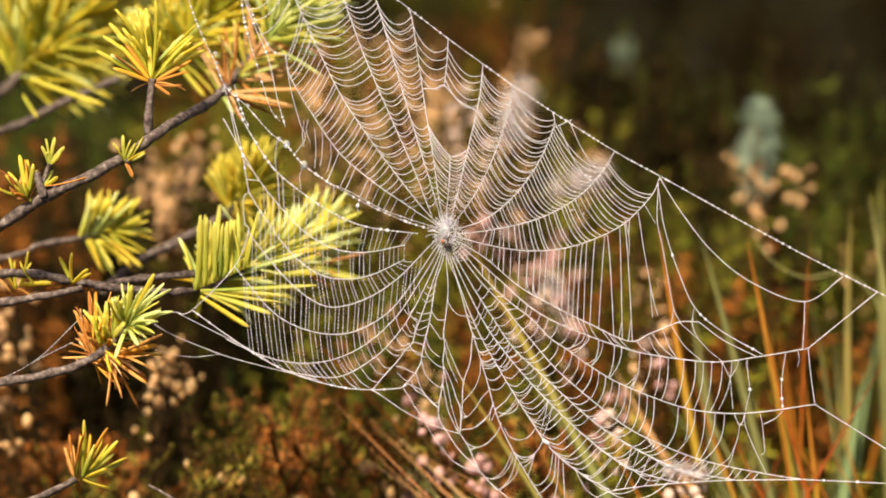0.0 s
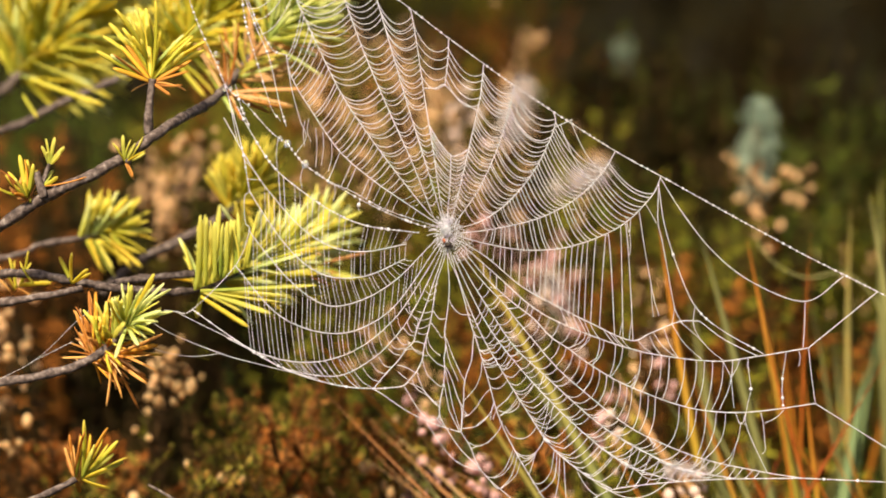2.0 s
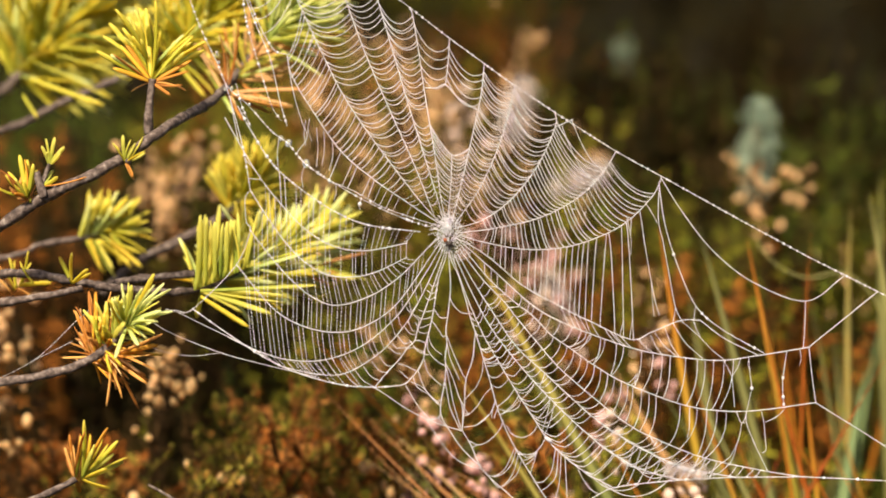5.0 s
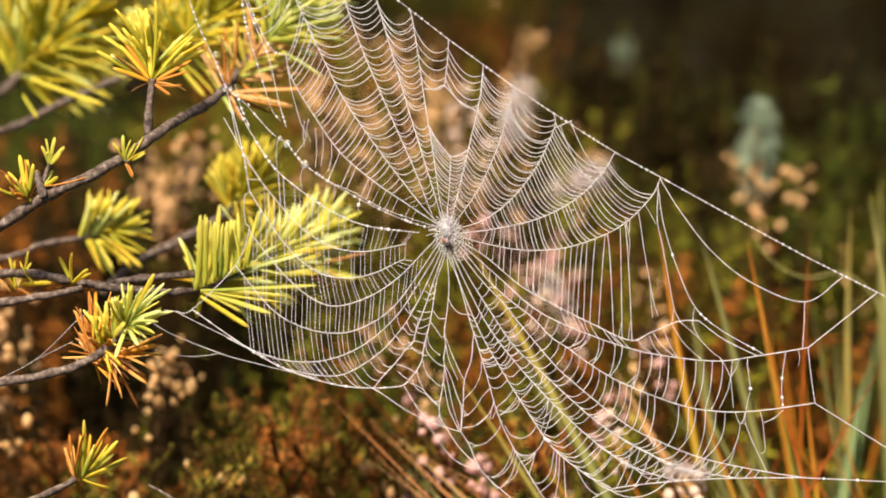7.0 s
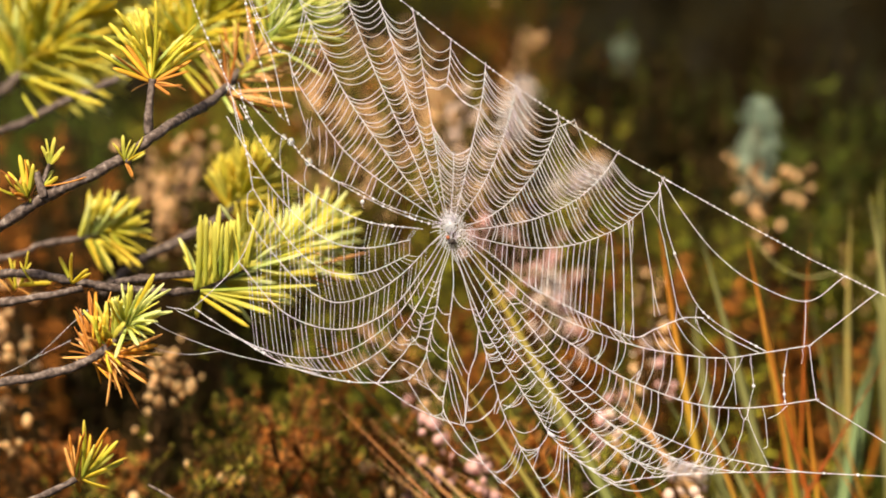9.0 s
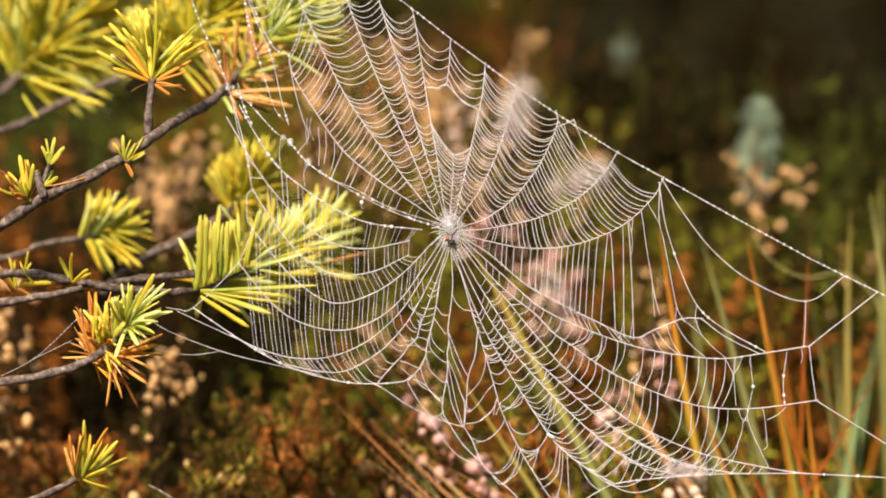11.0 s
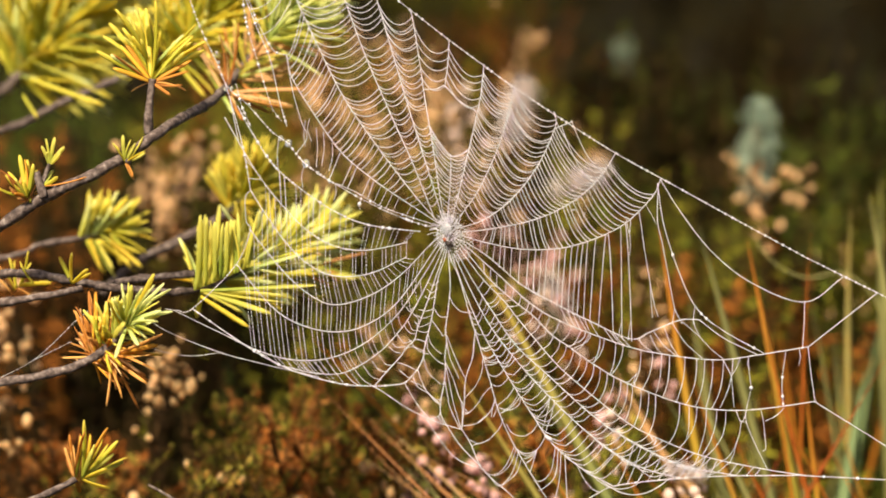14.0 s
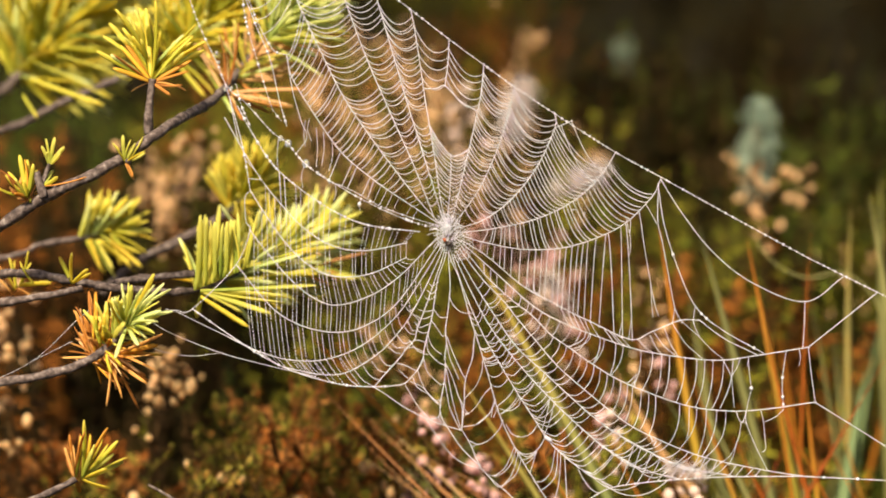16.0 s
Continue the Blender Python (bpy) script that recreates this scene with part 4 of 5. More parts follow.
    for x1, y1, c in ((148, 520, B), (163, 518, A), (179, 522, B), (136, 558, B), (199, 517, B), (110, 635, B), (140, 545, B), (152, 540, B), (168, 538, B), (130, 580, B), (133, 600, B), (146, 560, B), (158, 555, A), (175, 545, A), (138, 618, B), (126, 612, B), (154, 575, B),
                      (144, 590, B), (162, 580, B), (190, 540, B), (128, 648, D), (120, 640, B), (136, 572, B), (150, 600, D)):
        leaf_to(dry, 164 + RN.uniform(-8, 12), 634 + RN.uniform(-14, 10), x1, y1, -0.006, c, RN.uniform(-0.012, 0.012))
    for k in range(14):
        leaf_to(dry, 158 + 20 * RN.random(), 640 - 24 * RN.random(), 132 + 55 * RN.random(), 548 + 60 * RN.random(), 0.004, B if k % 4 else D, RN.uniform(-0.012, 0.012))
    # small tuft at the foot
    foot = limb([(-330, 1010), (-60, 930), (60, 884), (100, 866), (135, 848)], (0.14, 0.03, 0.0, 0.0, 0.0), 9, 6, 15)
    for x1, y1, c in ((110, 805, B), (122, 769, B), (138, 755, B), (159, 751, Y), (179, 753, A), (181, 775, Y), (144, 785, G), (211, 781, Y), (221, 803, Y), (219, 822, G), (187, 872, Y), (146, 770, B), (114, 792, B), (150, 776, Y), (168, 770, A), (172, 792, G),
                      (196, 792, Y), (200, 806, G), (130, 785, B), (160, 800, G), (145, 878, A), (128, 800, B), (186, 800, Y), (190, 828, Y)):
        leaf_to(foot, 138 + (7 if x1 > 150 else -5), 848, x1, y1, 0.0, c, RN.uniform(-0.010, 0.006))
    bare = limb([(316, 890), (290, 873), (262, 858)], 0.005, 3.2, 1.8, 16)
    bare.name = "twig"


build_pine()


# ---- the web ----
HUB = (790.0, 412.0)
WEB = tagged(new("spider_web"), "white orb web beaded with dew, hung between pine twigs and grass", "spider web")
turn = Matrix((Vector((1, 0, 0)), UPW, -FWD)).transposed().to_4x4()
WEB.matrix_basis = Matrix.Translation(at(*HUB)) @ turn
RW = random.Random(5)
LINES, PIECES = {}, []


def sheet(q):
    """From chart units to the web's own space."""
    return Vector(((q[0] - HUB[0]) * U, -(q[1] - HUB[1]) * U, (q[2] if len(q) > 2 else 0.0) * U))


def thread_mesh(name, line, thick, bead, rnd, core=0.30):
    """A silk thread along a line of chart points, with dew beads about bead U apart."""
    pts, radii = [], []
    run, swell = 0.0, 1.0
    start = sheet(line[0])
    for i, q in enumerate(line):
        if i:
            run += (Vector(q[:2]) - Vector(line[i - 1][:2])).length
        ph = math.cos(math.pi * run / bead)
        if abs(ph) < 0.3:
            swell = rnd.uniform(0.75, 1.2)
        pts.append(sheet(q) - start)
        # finer towards the hub
        fine = 0.64 + 0.36 * min(1.0, (Vector(q[:2]) - Vector(HUB)).length / 150)
        radii.append(U * 0.94 * fine * thick * (core + (1.22 - core) * abs(ph) ** (2 if core > 0.25 else 3) * swell))
    v, f = [], []
    tube(v, f, pts, radii, 5)
    return mesh_of(name, v, f, M_SILK), start


def chart_line(points, step):
    return [(q.x, q.y, q.z) for q in smooth_line([(p[0], p[1], p[2] if len(p) > 2 else 0.0) for p in points], step)]


def strand(key, points, thick=1.3, bead=4.6, drops=0.0, name="radial_thread", label="", largest=3.3):
    """A thread that carries others, keyed as a piece of its own; drops: chance of a larger drop at each bead."""
    line = chart_line(points, 1.5)
    me, start = thread_mesh(name, line, thick, bead, RW)
    ob = part(name, me, WEB, label)
    ob.location = start
    LINES[key] = (ob, [Vector((q[0], q[1])) for q in line])
    PIECES.append((ob, [Vector(q[:2]) for q in line[::max(1, len(line) // 8)]], start))
    if drops:
        gap = 11.0
        run = 0.0
        for i in range(1, len(line)):
            run += (Vector(line[i][:2]) - Vector(line[i - 1][:2])).length
            if run > gap:
                run, gap = 0.0, RW.uniform(5, 14)
                if RW.random() < drops:
                    bead_on(ob, line[i], RW.uniform(1.5, largest))
    return ob


BEADS = []
for tall in (1.0, 1.12):
    bv, bf = [], []
    ball(bv, bf, Vector((0, 0, 0)), U, tall, 6, 8)
    BEADS.append(mesh_of("dew_bead", bv, bf, M_SILK))
bv, bf = [], []
ball(bv, bf, Vector((0, 0, 0)), U, 1.15, 12, 18)
CLEAR = mesh_of("clear_drop", bv, bf, M_DROP)


def bead_on(on, q, r, clear=False):
    ob = part("dew_drop", CLEAR if clear else RW.choice(BEADS), on, "clear hanging water drop" if clear else "")
    ob.location = sheet(q) - on.location
    ob.rotation_euler = (radians(-90), 0, 0)
    ob.scale = (r, r, r)
    return ob


def nearest(key, q):
    line = LINES[key][1]
    i = min(range(len(line)), key=lambda k: (line[k] - Vector(q)).length_squared)
    return i


def capture(ka, kb, a0, a1, b0, b1, count, sag, miss=0.03, thick=1.0, lean=0.0, curve=1.0, jit=0.25, pull=0.0, even=False):
    """Sticky threads from strand ka (from near a0 to near a1) to strand kb (b0 to b1), each hanging by sag of its span."""
    ob, la = LINES[ka]
    lb = LINES[kb][1]
    i0, i1, j0, j1 = nearest(ka, a0), nearest(ka, a1), nearest(kb, b0), nearest(kb, b1)
    for k in range(count):
        if RW.random() < miss:
            continue
        f = ((k + RW.uniform(-jit, jit)) / max(1, count - 1))
        f = min(1.0, max(0.0, f)) ** curve
        g = min(1.0, max(0.0, f + RW.uniform(-jit, jit) * 0.25 / count))
        if even:
            xa, xb = a0[0] + (a1[0] - a0[0]) * f, b0[0] + (b1[0] - b0[0]) * g
            p = min(la[min(i0, i1):max(i0, i1) + 1], key=lambda w: abs(w.x - xa))
            q = min(lb[min(j0, j1):max(j0, j1) + 1], key=lambda w: abs(w.x - xb))
        else:
            p, q = la[int(round(i0 + (i1 - i0) * f))], lb[int(round(j0 + (j1 - j0) * g))]
        span = (q - p).length
        if span < 3:
            continue
        n = max(5, int(span * (1 + sag) / 1.6))
        s = sag * span * RW.uniform(0.85, 1.15)
        bow = RW.uniform(-2.5, 2.5)
        sharp = pull * 0.55 * RW.random()
        line = []
        for i in range(n + 1):
            t = i / n
            h = (4 * t * (1 - t)) * (1 - sharp) + (1 - abs(2 * t - 1)) * 1.25 * sharp
            w = t + lean * h * 0.25
            m = p.lerp(q, min(1, max(0, w)))
            line.append((m.x, m.y + s * h, bow * h))
        me, start = thread_mesh("capture_thread", line, thick * (0.74 if p.x < 760 and p.y > 330 else 1.0) * RW.uniform(0.85, 1.12), *((RW.uniform(5.2, 7.0), RW, 0.2) if p.x < 760 and p.y > 330 else (RW.uniform(3.6, 5.2), RW)))
        t_ob = part("capture_thread", me, ob)
        t_ob.location = start - ob.location


def drape(ka, kb, pairs, power=2.0, thick=1.0, fork=0.0):
    """Sticky threads that drop from strand ka at one x and swing round to strand kb at another; fork: chance of a split foot."""
    ob, la = LINES[ka]
    lb = LINES[kb][1]
    for xa, xb in pairs:
        p, q = min(la, key=lambda w: abs(w.x - xa)), min(lb, key=lambda w: abs(w.x - xb))
        span = (q - p).length
        if span < 4:
            continue
        n, bow, bend = max(6, int(span / 1.6)), RW.uniform(-2.0, 2.0), power * RW.uniform(0.85, 1.2)
        line = [(p.x + (q.x - p.x) * (i / n) ** bend, p.y + (q.y - p.y) * i / n, 4 * bow * i / n * (1 - i / n)) for i in range(n + 1)]
        thread(ob, line, thick * RW.uniform(0.85, 1.15))
        if RW.random() < fork:
            k = int(n * RW.uniform(0.72, 0.86))
            side = min(lb, key=lambda w: abs(w.x - q.x - RW.choice([-7, -5, 6, 8])))
            thread(ob, chart_line([line[k], ((line[k][0] + side.x) / 2 - 0.5, (line[k][1] + side.y) / 2 + 1), (side.x, side.y)], 1.5), thick * 0.85)


def thread(ob, line, thick=1.0, name="capture_thread", core=0.26):
    me, start = thread_mesh(name, line, thick, RW.uniform(3.4, 5.0), RW, core)
    part(name, me, ob).location = start - ob.location


def link(key, *points, thick=0.95):
    """One cross thread through chart points, carried by a strand."""
    thread(LINES[key][0], chart_line(points, 1.5), thick * RW.uniform(0.9, 1.1))


def dangler(key, q, length, thick=0.9):
    """A torn thread that hangs free from a strand."""
    ob = LINES[key][0]
    line = chart_line([q, (q[0] + RW.uniform(-5, 3), q[1] + length * 0.5), (q[0] + RW.uniform(-8, 4), q[1] + length)], 1.6)
    thread(ob, line, thick, "torn_thread", 0.2)


def build_web():
    # frame: the bridge line with its row of drops, the lower frame, the corner lines
    for n, pts in enumerate(([(640, -40), (703, 0), (795, 70), (908, 152)], [(908, 152), (985, 203), (1088, 268), (1168, 312)], [(1168, 312), (1300, 385), (1420, 450)], [(1420, 450), (1553, 517), (1700, 590)])):
        strand("bridge" + str(n), pts, 0.95, 5.0, 0.9, "frame_thread", "bridge line strung with small dew drops", 2.5)
    # spokes, clockwise from the torn upper left
    strand("A", [(505, 98), (514, 137), (548, 195), (600, 270), (660, 322), (718, 362), (772, 398)])
    strand("B", [(505, -40), (525, 5), (565, 92), (605, 172), (650, 240), (700, 308), (745, 365), (776, 398)])
    strand("C", [(590, -50), (610, 5), (645, 100), (690, 205), (730, 295), (765, 385)])
    strand("D", [(650, -50), (667, 5), (690, 85), (716, 175), (742, 260), (768, 345), (780, 388)])
    strand("E", [(722, 18), (727, 25), (738, 90), (750, 175), (766, 275), (777, 355), (785, 390)])
    strand("F", [(793, 68), (791, 110), (786, 152)])
    strand("Fl", [(796, 275), (795, 320), (789, 390)])
    strand("G", [(855, 113), (848, 175), (828, 265), (808, 350), (797, 392)])
    strand("H", [(909, 151), (903, 180), (882, 255), (846, 335), (803, 397)])
    strand("I", [(978, 198), (980, 225), (950, 293), (905, 352), (855, 390), (800, 408)])
    strand("I2", [(980, 226), (1012, 212)], 1.2)
    strand("J", [(1088, 268), (1060, 312), (1015, 355), (950, 388), (870, 407), (804, 415)])
    strand("K", [(1168, 314), (1150, 350), (1095, 402), (1010, 437), (930, 444), (860, 433), (812, 420)])
    strand("L", [(1237, 570), (1200, 571), (1150, 591), (1113, 604), (1040, 572), (980, 542), (920, 508), (860, 458), (812, 428)])
    strand("L3", [(1553, 517), (1430, 617)])
    strand("L2", [(1430, 617), (1340, 632), (1265, 641), (1170, 631), (1100, 615), (1000, 578), (940, 545), (880, 492), (812, 432)])
    strand("M2", [(1700, 880), (1568, 795), (1442, 716)])
    strand("M", [(1442, 716), (1340, 730), (1270, 731), (1200, 719), (1103, 682), (1047, 650), (1005, 620), (973, 598), (940, 564), (905, 537), (860, 496), (812, 438)])
    strand("base2", [(1700, 864), (1568, 856), (1420, 849)], 1.3, 5.0, 0.1, "frame_thread")
    strand("base", [(1420, 849), (1250, 852), (1100, 866), (1050, 885), (1000, 920)], 1.3, 5.0, 0.1, "frame_thread")
    strand("N", [(1420, 849), (1350, 838), (1240, 814), (1150, 778), (1100, 750), (1037, 700), (993, 662), (970, 638), (950, 614), (930, 590), (911, 567), (890, 540), (850, 498), (809, 444)])
    strand("O", [(1300, 850), (1200, 830), (1100, 780), (1040, 738), (960, 665), (910, 618), (870, 560), (835, 505), (804, 450)])
    strand("P", [(1200, 855), (1130, 835), (1070, 800), (1010, 750), (950, 690), (900, 632), (862, 580), (830, 520), (800, 455)])
    strand("Q", [(1080, 868), (1030, 840), (975, 795), (940, 745), (905, 690), (880, 648), (850, 595), (822, 530), (797, 458), (791, 425)])
    strand("R", [(985, 920), (950, 868), (908, 798), (880, 738), (862, 675), (842, 608), (828, 565), (810, 500), (793, 460), (790, 425)])
    strand("S", [(850, 835), (843, 827), (813, 797), (790, 763), (777, 740), (777, 715), (783, 683), (785, 653), (784, 637), (787, 613), (785, 590), (790, 550), (793, 510), (790, 462), (789, 425)])
    strand("S3", [(850, 836), (840, 817), (830, 793), (814, 767)], 1.2)
    strand("S2", [(814, 768), (818, 720), (819, 687), (823, 667), (832, 640), (835, 607), (837, 590)])
    strand("T", [(713, 685), (735, 660), (745, 640), (747, 627), (750, 610), (757, 583), (763, 553), (771, 500), (784, 460), (788, 426)])
    strand("T2", [(660, 689), (680, 665), (703, 640), (717, 620), (730, 607), (735, 588), (750, 547), (766, 500), (780, 458), (787, 425)])
    strand("T3", [(500, 655), (560, 667), (610, 664), (668, 629), (710, 583), (732, 547), (750, 512), (776, 455), (785, 425)])
    strand("T4", [(400, 600), (450, 624), (510, 641), (575, 640), (640, 614), (700, 562), (745, 495), (772, 450), (784, 424)])
    strand("T5", [(415, 472), (475, 545), (525, 578), (585, 592), (640, 582), (700, 540), (768, 444), (783, 422)])
    strand("T6", [(438, 409), (456, 433), (500, 487), (545, 527), (590, 544), (650, 528), (705, 492), (760, 436), (782, 420)])
    strand("T7", [(440, 340), (464, 379), (502, 433), (543, 473), (589, 493), (650, 489), (716, 460)])
    strand("T8", [(395, 210), (446, 300), (487, 356), (538, 410), (589, 440), (645, 447), (717, 434)])
    strand("T9", [(418, 190), (445, 240), (482, 296), (530, 338), (590, 378), (650, 402), (740, 414)], 1.3, 7.0, 0.35)
    strand("drops", [(330, -10), (352, 50), (380, 110), (400, 155), (435, 187), (478, 235), (506, 256), (536, 291), (580, 322), (650, 362), (712, 390), (768, 408)], 0.8, 7.0, 0.75, "radial_thread", "sagging thread with large water drops", 2.6)
    strand("drops2", [(575, 322), (620, 340), (670, 368), (715, 385), (768, 402)], 0.8, 6.0, 0.5, largest=2.0)
    # left frame
    strand("left", [(396, 150), (412, 205), (428, 270), (440, 340)], 1.2, 6.0, 0.2, "frame_thread")
    strand("left2", [(440, 340), (431, 352), (433, 395), (440, 410), (415, 472), (340, 549), (312, 553), (290, 550)], 1.0, 6.0, 0.0, "frame_thread")
    strand("edge", [(340, 549), (400, 592), (460, 632), (520, 662), (600, 685), (660, 690), (700, 688), (713, 685), (722, 679)], 1.5, 5.0, 0.3, "frame_thread")
    strand("edge2", [(312, 553), (365, 580), (430, 612), (470, 635)], 0.9, 6.0, 0.0, "frame_thread")
    strand("guy", [(255, 560), (300, 590), (390, 627), (460, 647), (560, 672)], 0.9, 6.0, 0.0, "frame_thread")
    strand("guy2", [(255, 610), (290, 624), (340, 632), (390, 627)], 0.7, 6.0, 0.0, "frame_thread")
    strand("foot", [(655, 689), (673, 699), (717, 729), (757, 749), (787, 760), (814, 768)], 1.15, 5.0, 0.0, "frame_thread")
    strand("foot2", [(753, 750), (770, 777), (790, 804), (807, 820), (827, 830), (850, 836)], 0.9, 5.0, 0.0, "frame_thread")
    strand("foot3", [(850, 836), (870, 857), (897, 880), (915, 900)], 1.1, 5.0, 0.0, "frame_thread")
    strand("up1", [(425, -20), (433, 40), (450, 100), (468, 160), (480, 195), (495, 215)], 0.7, 8.0, 0.5)
    strand("up2", [(425, -20), (452, 50), (475, 105), (492, 180), (505, 225)], 1.1, 6.0, 0.2)
    strand("up3", [(437, 0), (458, 50), (482, 90), (505, 98)], 1.0, 6.0, 0.25)
    strand("up4", [(505, 98), (515, 160), (530, 215), (540, 245), (520, 275)], 0.9, 6.0, 0.0)
    strand("up5", [(415, 150), (425, 190), (440, 225)], 0.8, 7.0, 0.6)
    strand("k1", [(1168, 316), (1205, 375), (1260, 445), (1330, 500), (1424, 534), (1492, 490)], 1.2, 5.0, 0.0, "frame_thread")
    strand("k2", [(1164, 325), (1175, 400), (1200, 480), (1230, 545), (1275, 585), (1350, 628)], 1.2, 5.0, 0.12)
    strand("k3", [(1424, 534), (1423, 575), (1420, 619)], 1.1, 5.0, 0.0)
    strand("k4", [(1430, 617), (1435, 665), (1442, 716)], 1.1, 5.0, 0.0)
    strand("k5", [(1390, 626), (1383, 680), (1385, 722)], 1.0, 5.0, 0.2)
    strand("k6", [(1237, 570), (1280, 602), (1340, 632)], 1.2, 5.0, 0.0)
    strand("k7", [(1345, 733), (1349, 750), (1352, 782), (1353, 800), (1346, 806)], 0.9)
    strand("k9", [(1165, 325), (1163, 390), (1171, 430), (1180, 480), (1192, 545), (1205, 573)], 1.0)
    strand("k8", [(1318, 733), (1319, 754), (1333, 790), (1356, 838)], 0.9)
    strand("cut", [(748, 157), (770, 157), (786, 152), (812, 178), (842, 196)], 1.4)
    strand("cut2", [(757, 222), (775, 252), (796, 276), (812, 275), (827, 266)], 1.4)
    strand("far_left", [(-40, 690), (60, 640), (135, 570), (165, 545)], 0.6, 9.0, 0.0, "frame_thread")
    strand("far_left2", [(60, 640), (130, 605)], 0.6, 9.0, 0.0, "frame_thread")

    capture("B", "A", (552, 66), (740, 362), (512, 137), (725, 366), 30, 0.10, 0.04)
    capture("C", "B", (605, -10), (755, 358), (520, 0), (738, 356), 33, 0.24)
    capture("D", "C", (662, -10), (770, 355), (608, -2), (757, 362), 33, 0.34)
    capture("E", "D", (728, 30), (776, 350), (667, 5), (769, 352), 31, 0.36)
    capture("F", "E", (792, 80), (787, 150), (731, 42), (745, 135), 5, 0.32, 0.0)
    capture("Fl", "E", (796, 280), (791, 368), (758, 226), (777, 356), 13, 0.10)
    capture("G", "F", (854, 130), (846, 185), (792, 85), (787, 140), 5, 0.28, 0.0)
    capture("G", "Fl", (826, 272), (805, 362), (796, 280), (792, 368), 13, 0.28)
    capture("H", "G", (906, 165), (820, 375), (854, 128), (806, 362), 31, 0.24)
    capture("I", "H", (981, 212), (845, 394), (907, 160), (820, 372), 29, 0.26)
    capture("J", "I", (1072, 298), (858, 408), (996, 216), (850, 392), 30, 0.20)
    capture("J", "I2", (1066, 304), (1050, 322), (1008, 213), (990, 222), 2, 0.18, 0.0)
    capture("K", "J", (1157, 342), (852, 431), (1078, 288), (862, 408), 33, 0.15)
    drape("K", "L", ((850, 848), (862, 860), (874, 871), (885, 882), (893, 890), (905, 902), (920, 916), (935, 931), (948, 943), (958, 953), (969, 963), (981, 976), (990, 985), (1000, 994),
                     (1011, 1005), (1023, 1013), (1031, 1022), (1038, 1032), (1053, 1044), (1070, 1060)), 0.7, 0.9, 0.25)
    drape("K", "L", ((1074, 1086), (1097, 1101), (1104, 1118)), 0.6, 1.0, 0.9)
    link("K", (1114, 390), (1112, 412), (1106, 388), thick=0.9)
    link("K", (1112, 413), (1114, 430), (1113, 452), thick=0.7)
    link("K", (1129, 376), (1133, 400), (1139, 440), (1150, 500), (1157, 535), (1165, 560))
    link("K", (1150, 500), (1152, 530), (1155, 562), thick=0.7)
    link("K", (1139, 360), (1150, 378), (1160, 396), thick=0.7)
    link("k9", (1192, 546), (1190, 560), (1187, 575))
    link("k2", (1229, 542), (1226, 560), (1225, 575))
    # fans between the looped strand and the lower right spokes
    drape("L", "L2", ((990, 1003), (1003, 1015), (1012, 1024), (1022, 1036), (1032, 1043), (1042, 1058), (1066, 1084), (1075, 1095), (1084, 1104), (1094, 1113)), 1.2, 0.95)
    for a, b in (((1127, 604), (1153, 628)), ((1148, 597), (1169, 632)), ((1155, 592), (1194, 634)), ((1173, 584), (1198, 635)), ((1188, 577), (1240, 638))):
        link("L", a, (a[0] + 0.42 * (b[0] - a[0]), a[1] + 0.55 * (b[1] - a[1])), b)
    link("L", (1203, 572), (1233, 598), (1255, 621), (1277, 639))
    link("L", (1225, 573), (1228, 585), (1235, 599))
    drape("L2", "M", ((1033, 1002), (1043, 1008), (1060, 1045), (1067, 1046), (1087, 1077), (1100, 1078), (1132, 1118), (1152, 1133), (1168, 1157), (1182, 1169), (1210, 1194), (1230, 1210), (1244, 1227),
                      (1260, 1246), (1278, 1255)), 2.6, 1.0, 0.12)
    link("L2", (1125, 665), (1113, 678), (1106, 682), thick=0.8)
    link("L2", (1124, 668), (1120, 678), (1122, 687), thick=0.8)
    link("L2", (1277, 640), (1286, 657), (1292, 671), (1294, 690), (1297, 724))
    link("L2", (1295, 640), (1294, 655), (1292, 672), (1286, 695), (1272, 726))
    link("L2", (1308, 636), (1302, 653), (1293, 668))
    link("L2", (1322, 634), (1323, 657), (1327, 690), (1324, 705), (1319, 728), thick=0.85)
    bead_on(LINES["L2"][0], (1327, 690, 1), 3.4)
    capture("L2", "M", (1040, 595), (850, 466), (1010, 628), (850, 490), 14, 0.25, 0.1)
    drape("M", "N", [(x, x - 17 - RW.uniform(-2, 3)) for x in range(880, 1116, 12)] + [(1117, 1103), (1132, 1118), (1145, 1128), (1158, 1145), (1200, 1180), (1230, 1198), (1247, 1230), (1265, 1238), (1282, 1244)], 2.4)
    link("M", (1217, 725), (1216, 764), (1212, 780), thick=0.8)
    link("M", (1300, 733), (1305, 747), (1309, 752), (1314, 747), (1318, 733))
    link("M", (1309, 752), (1304, 780), (1290, 810), (1273, 824))
    link("M", (1301, 787), (1296, 808), (1287, 828), thick=0.85)
    link("M", (1309, 752), (1318, 753), thick=0.8)
    link("M", (1385, 728), (1370, 742), (1351, 751), thick=0.85)
    capture("N", "O", (1290, 826), (850, 505), (1225, 834), (842, 515), 37, 0.26, 0.05)
    capture("N", "base", (1345, 837), (1230, 811), (1335, 850), (1205, 855), 8, 0.05, 0.05)
    capture("O", "base", (1210, 834), (1120, 790), (1195, 856), (1085, 868), 7, 0.08, 0.05)
    capture("O", "P", (1190, 827), (850, 528), (1125, 830), (842, 545), 36, 0.30, 0.05)
    capture("P", "Q", (1100, 818), (845, 550), (1025, 835), (835, 565), 30, 0.32, 0.06, pull=1.0, jit=0.5)
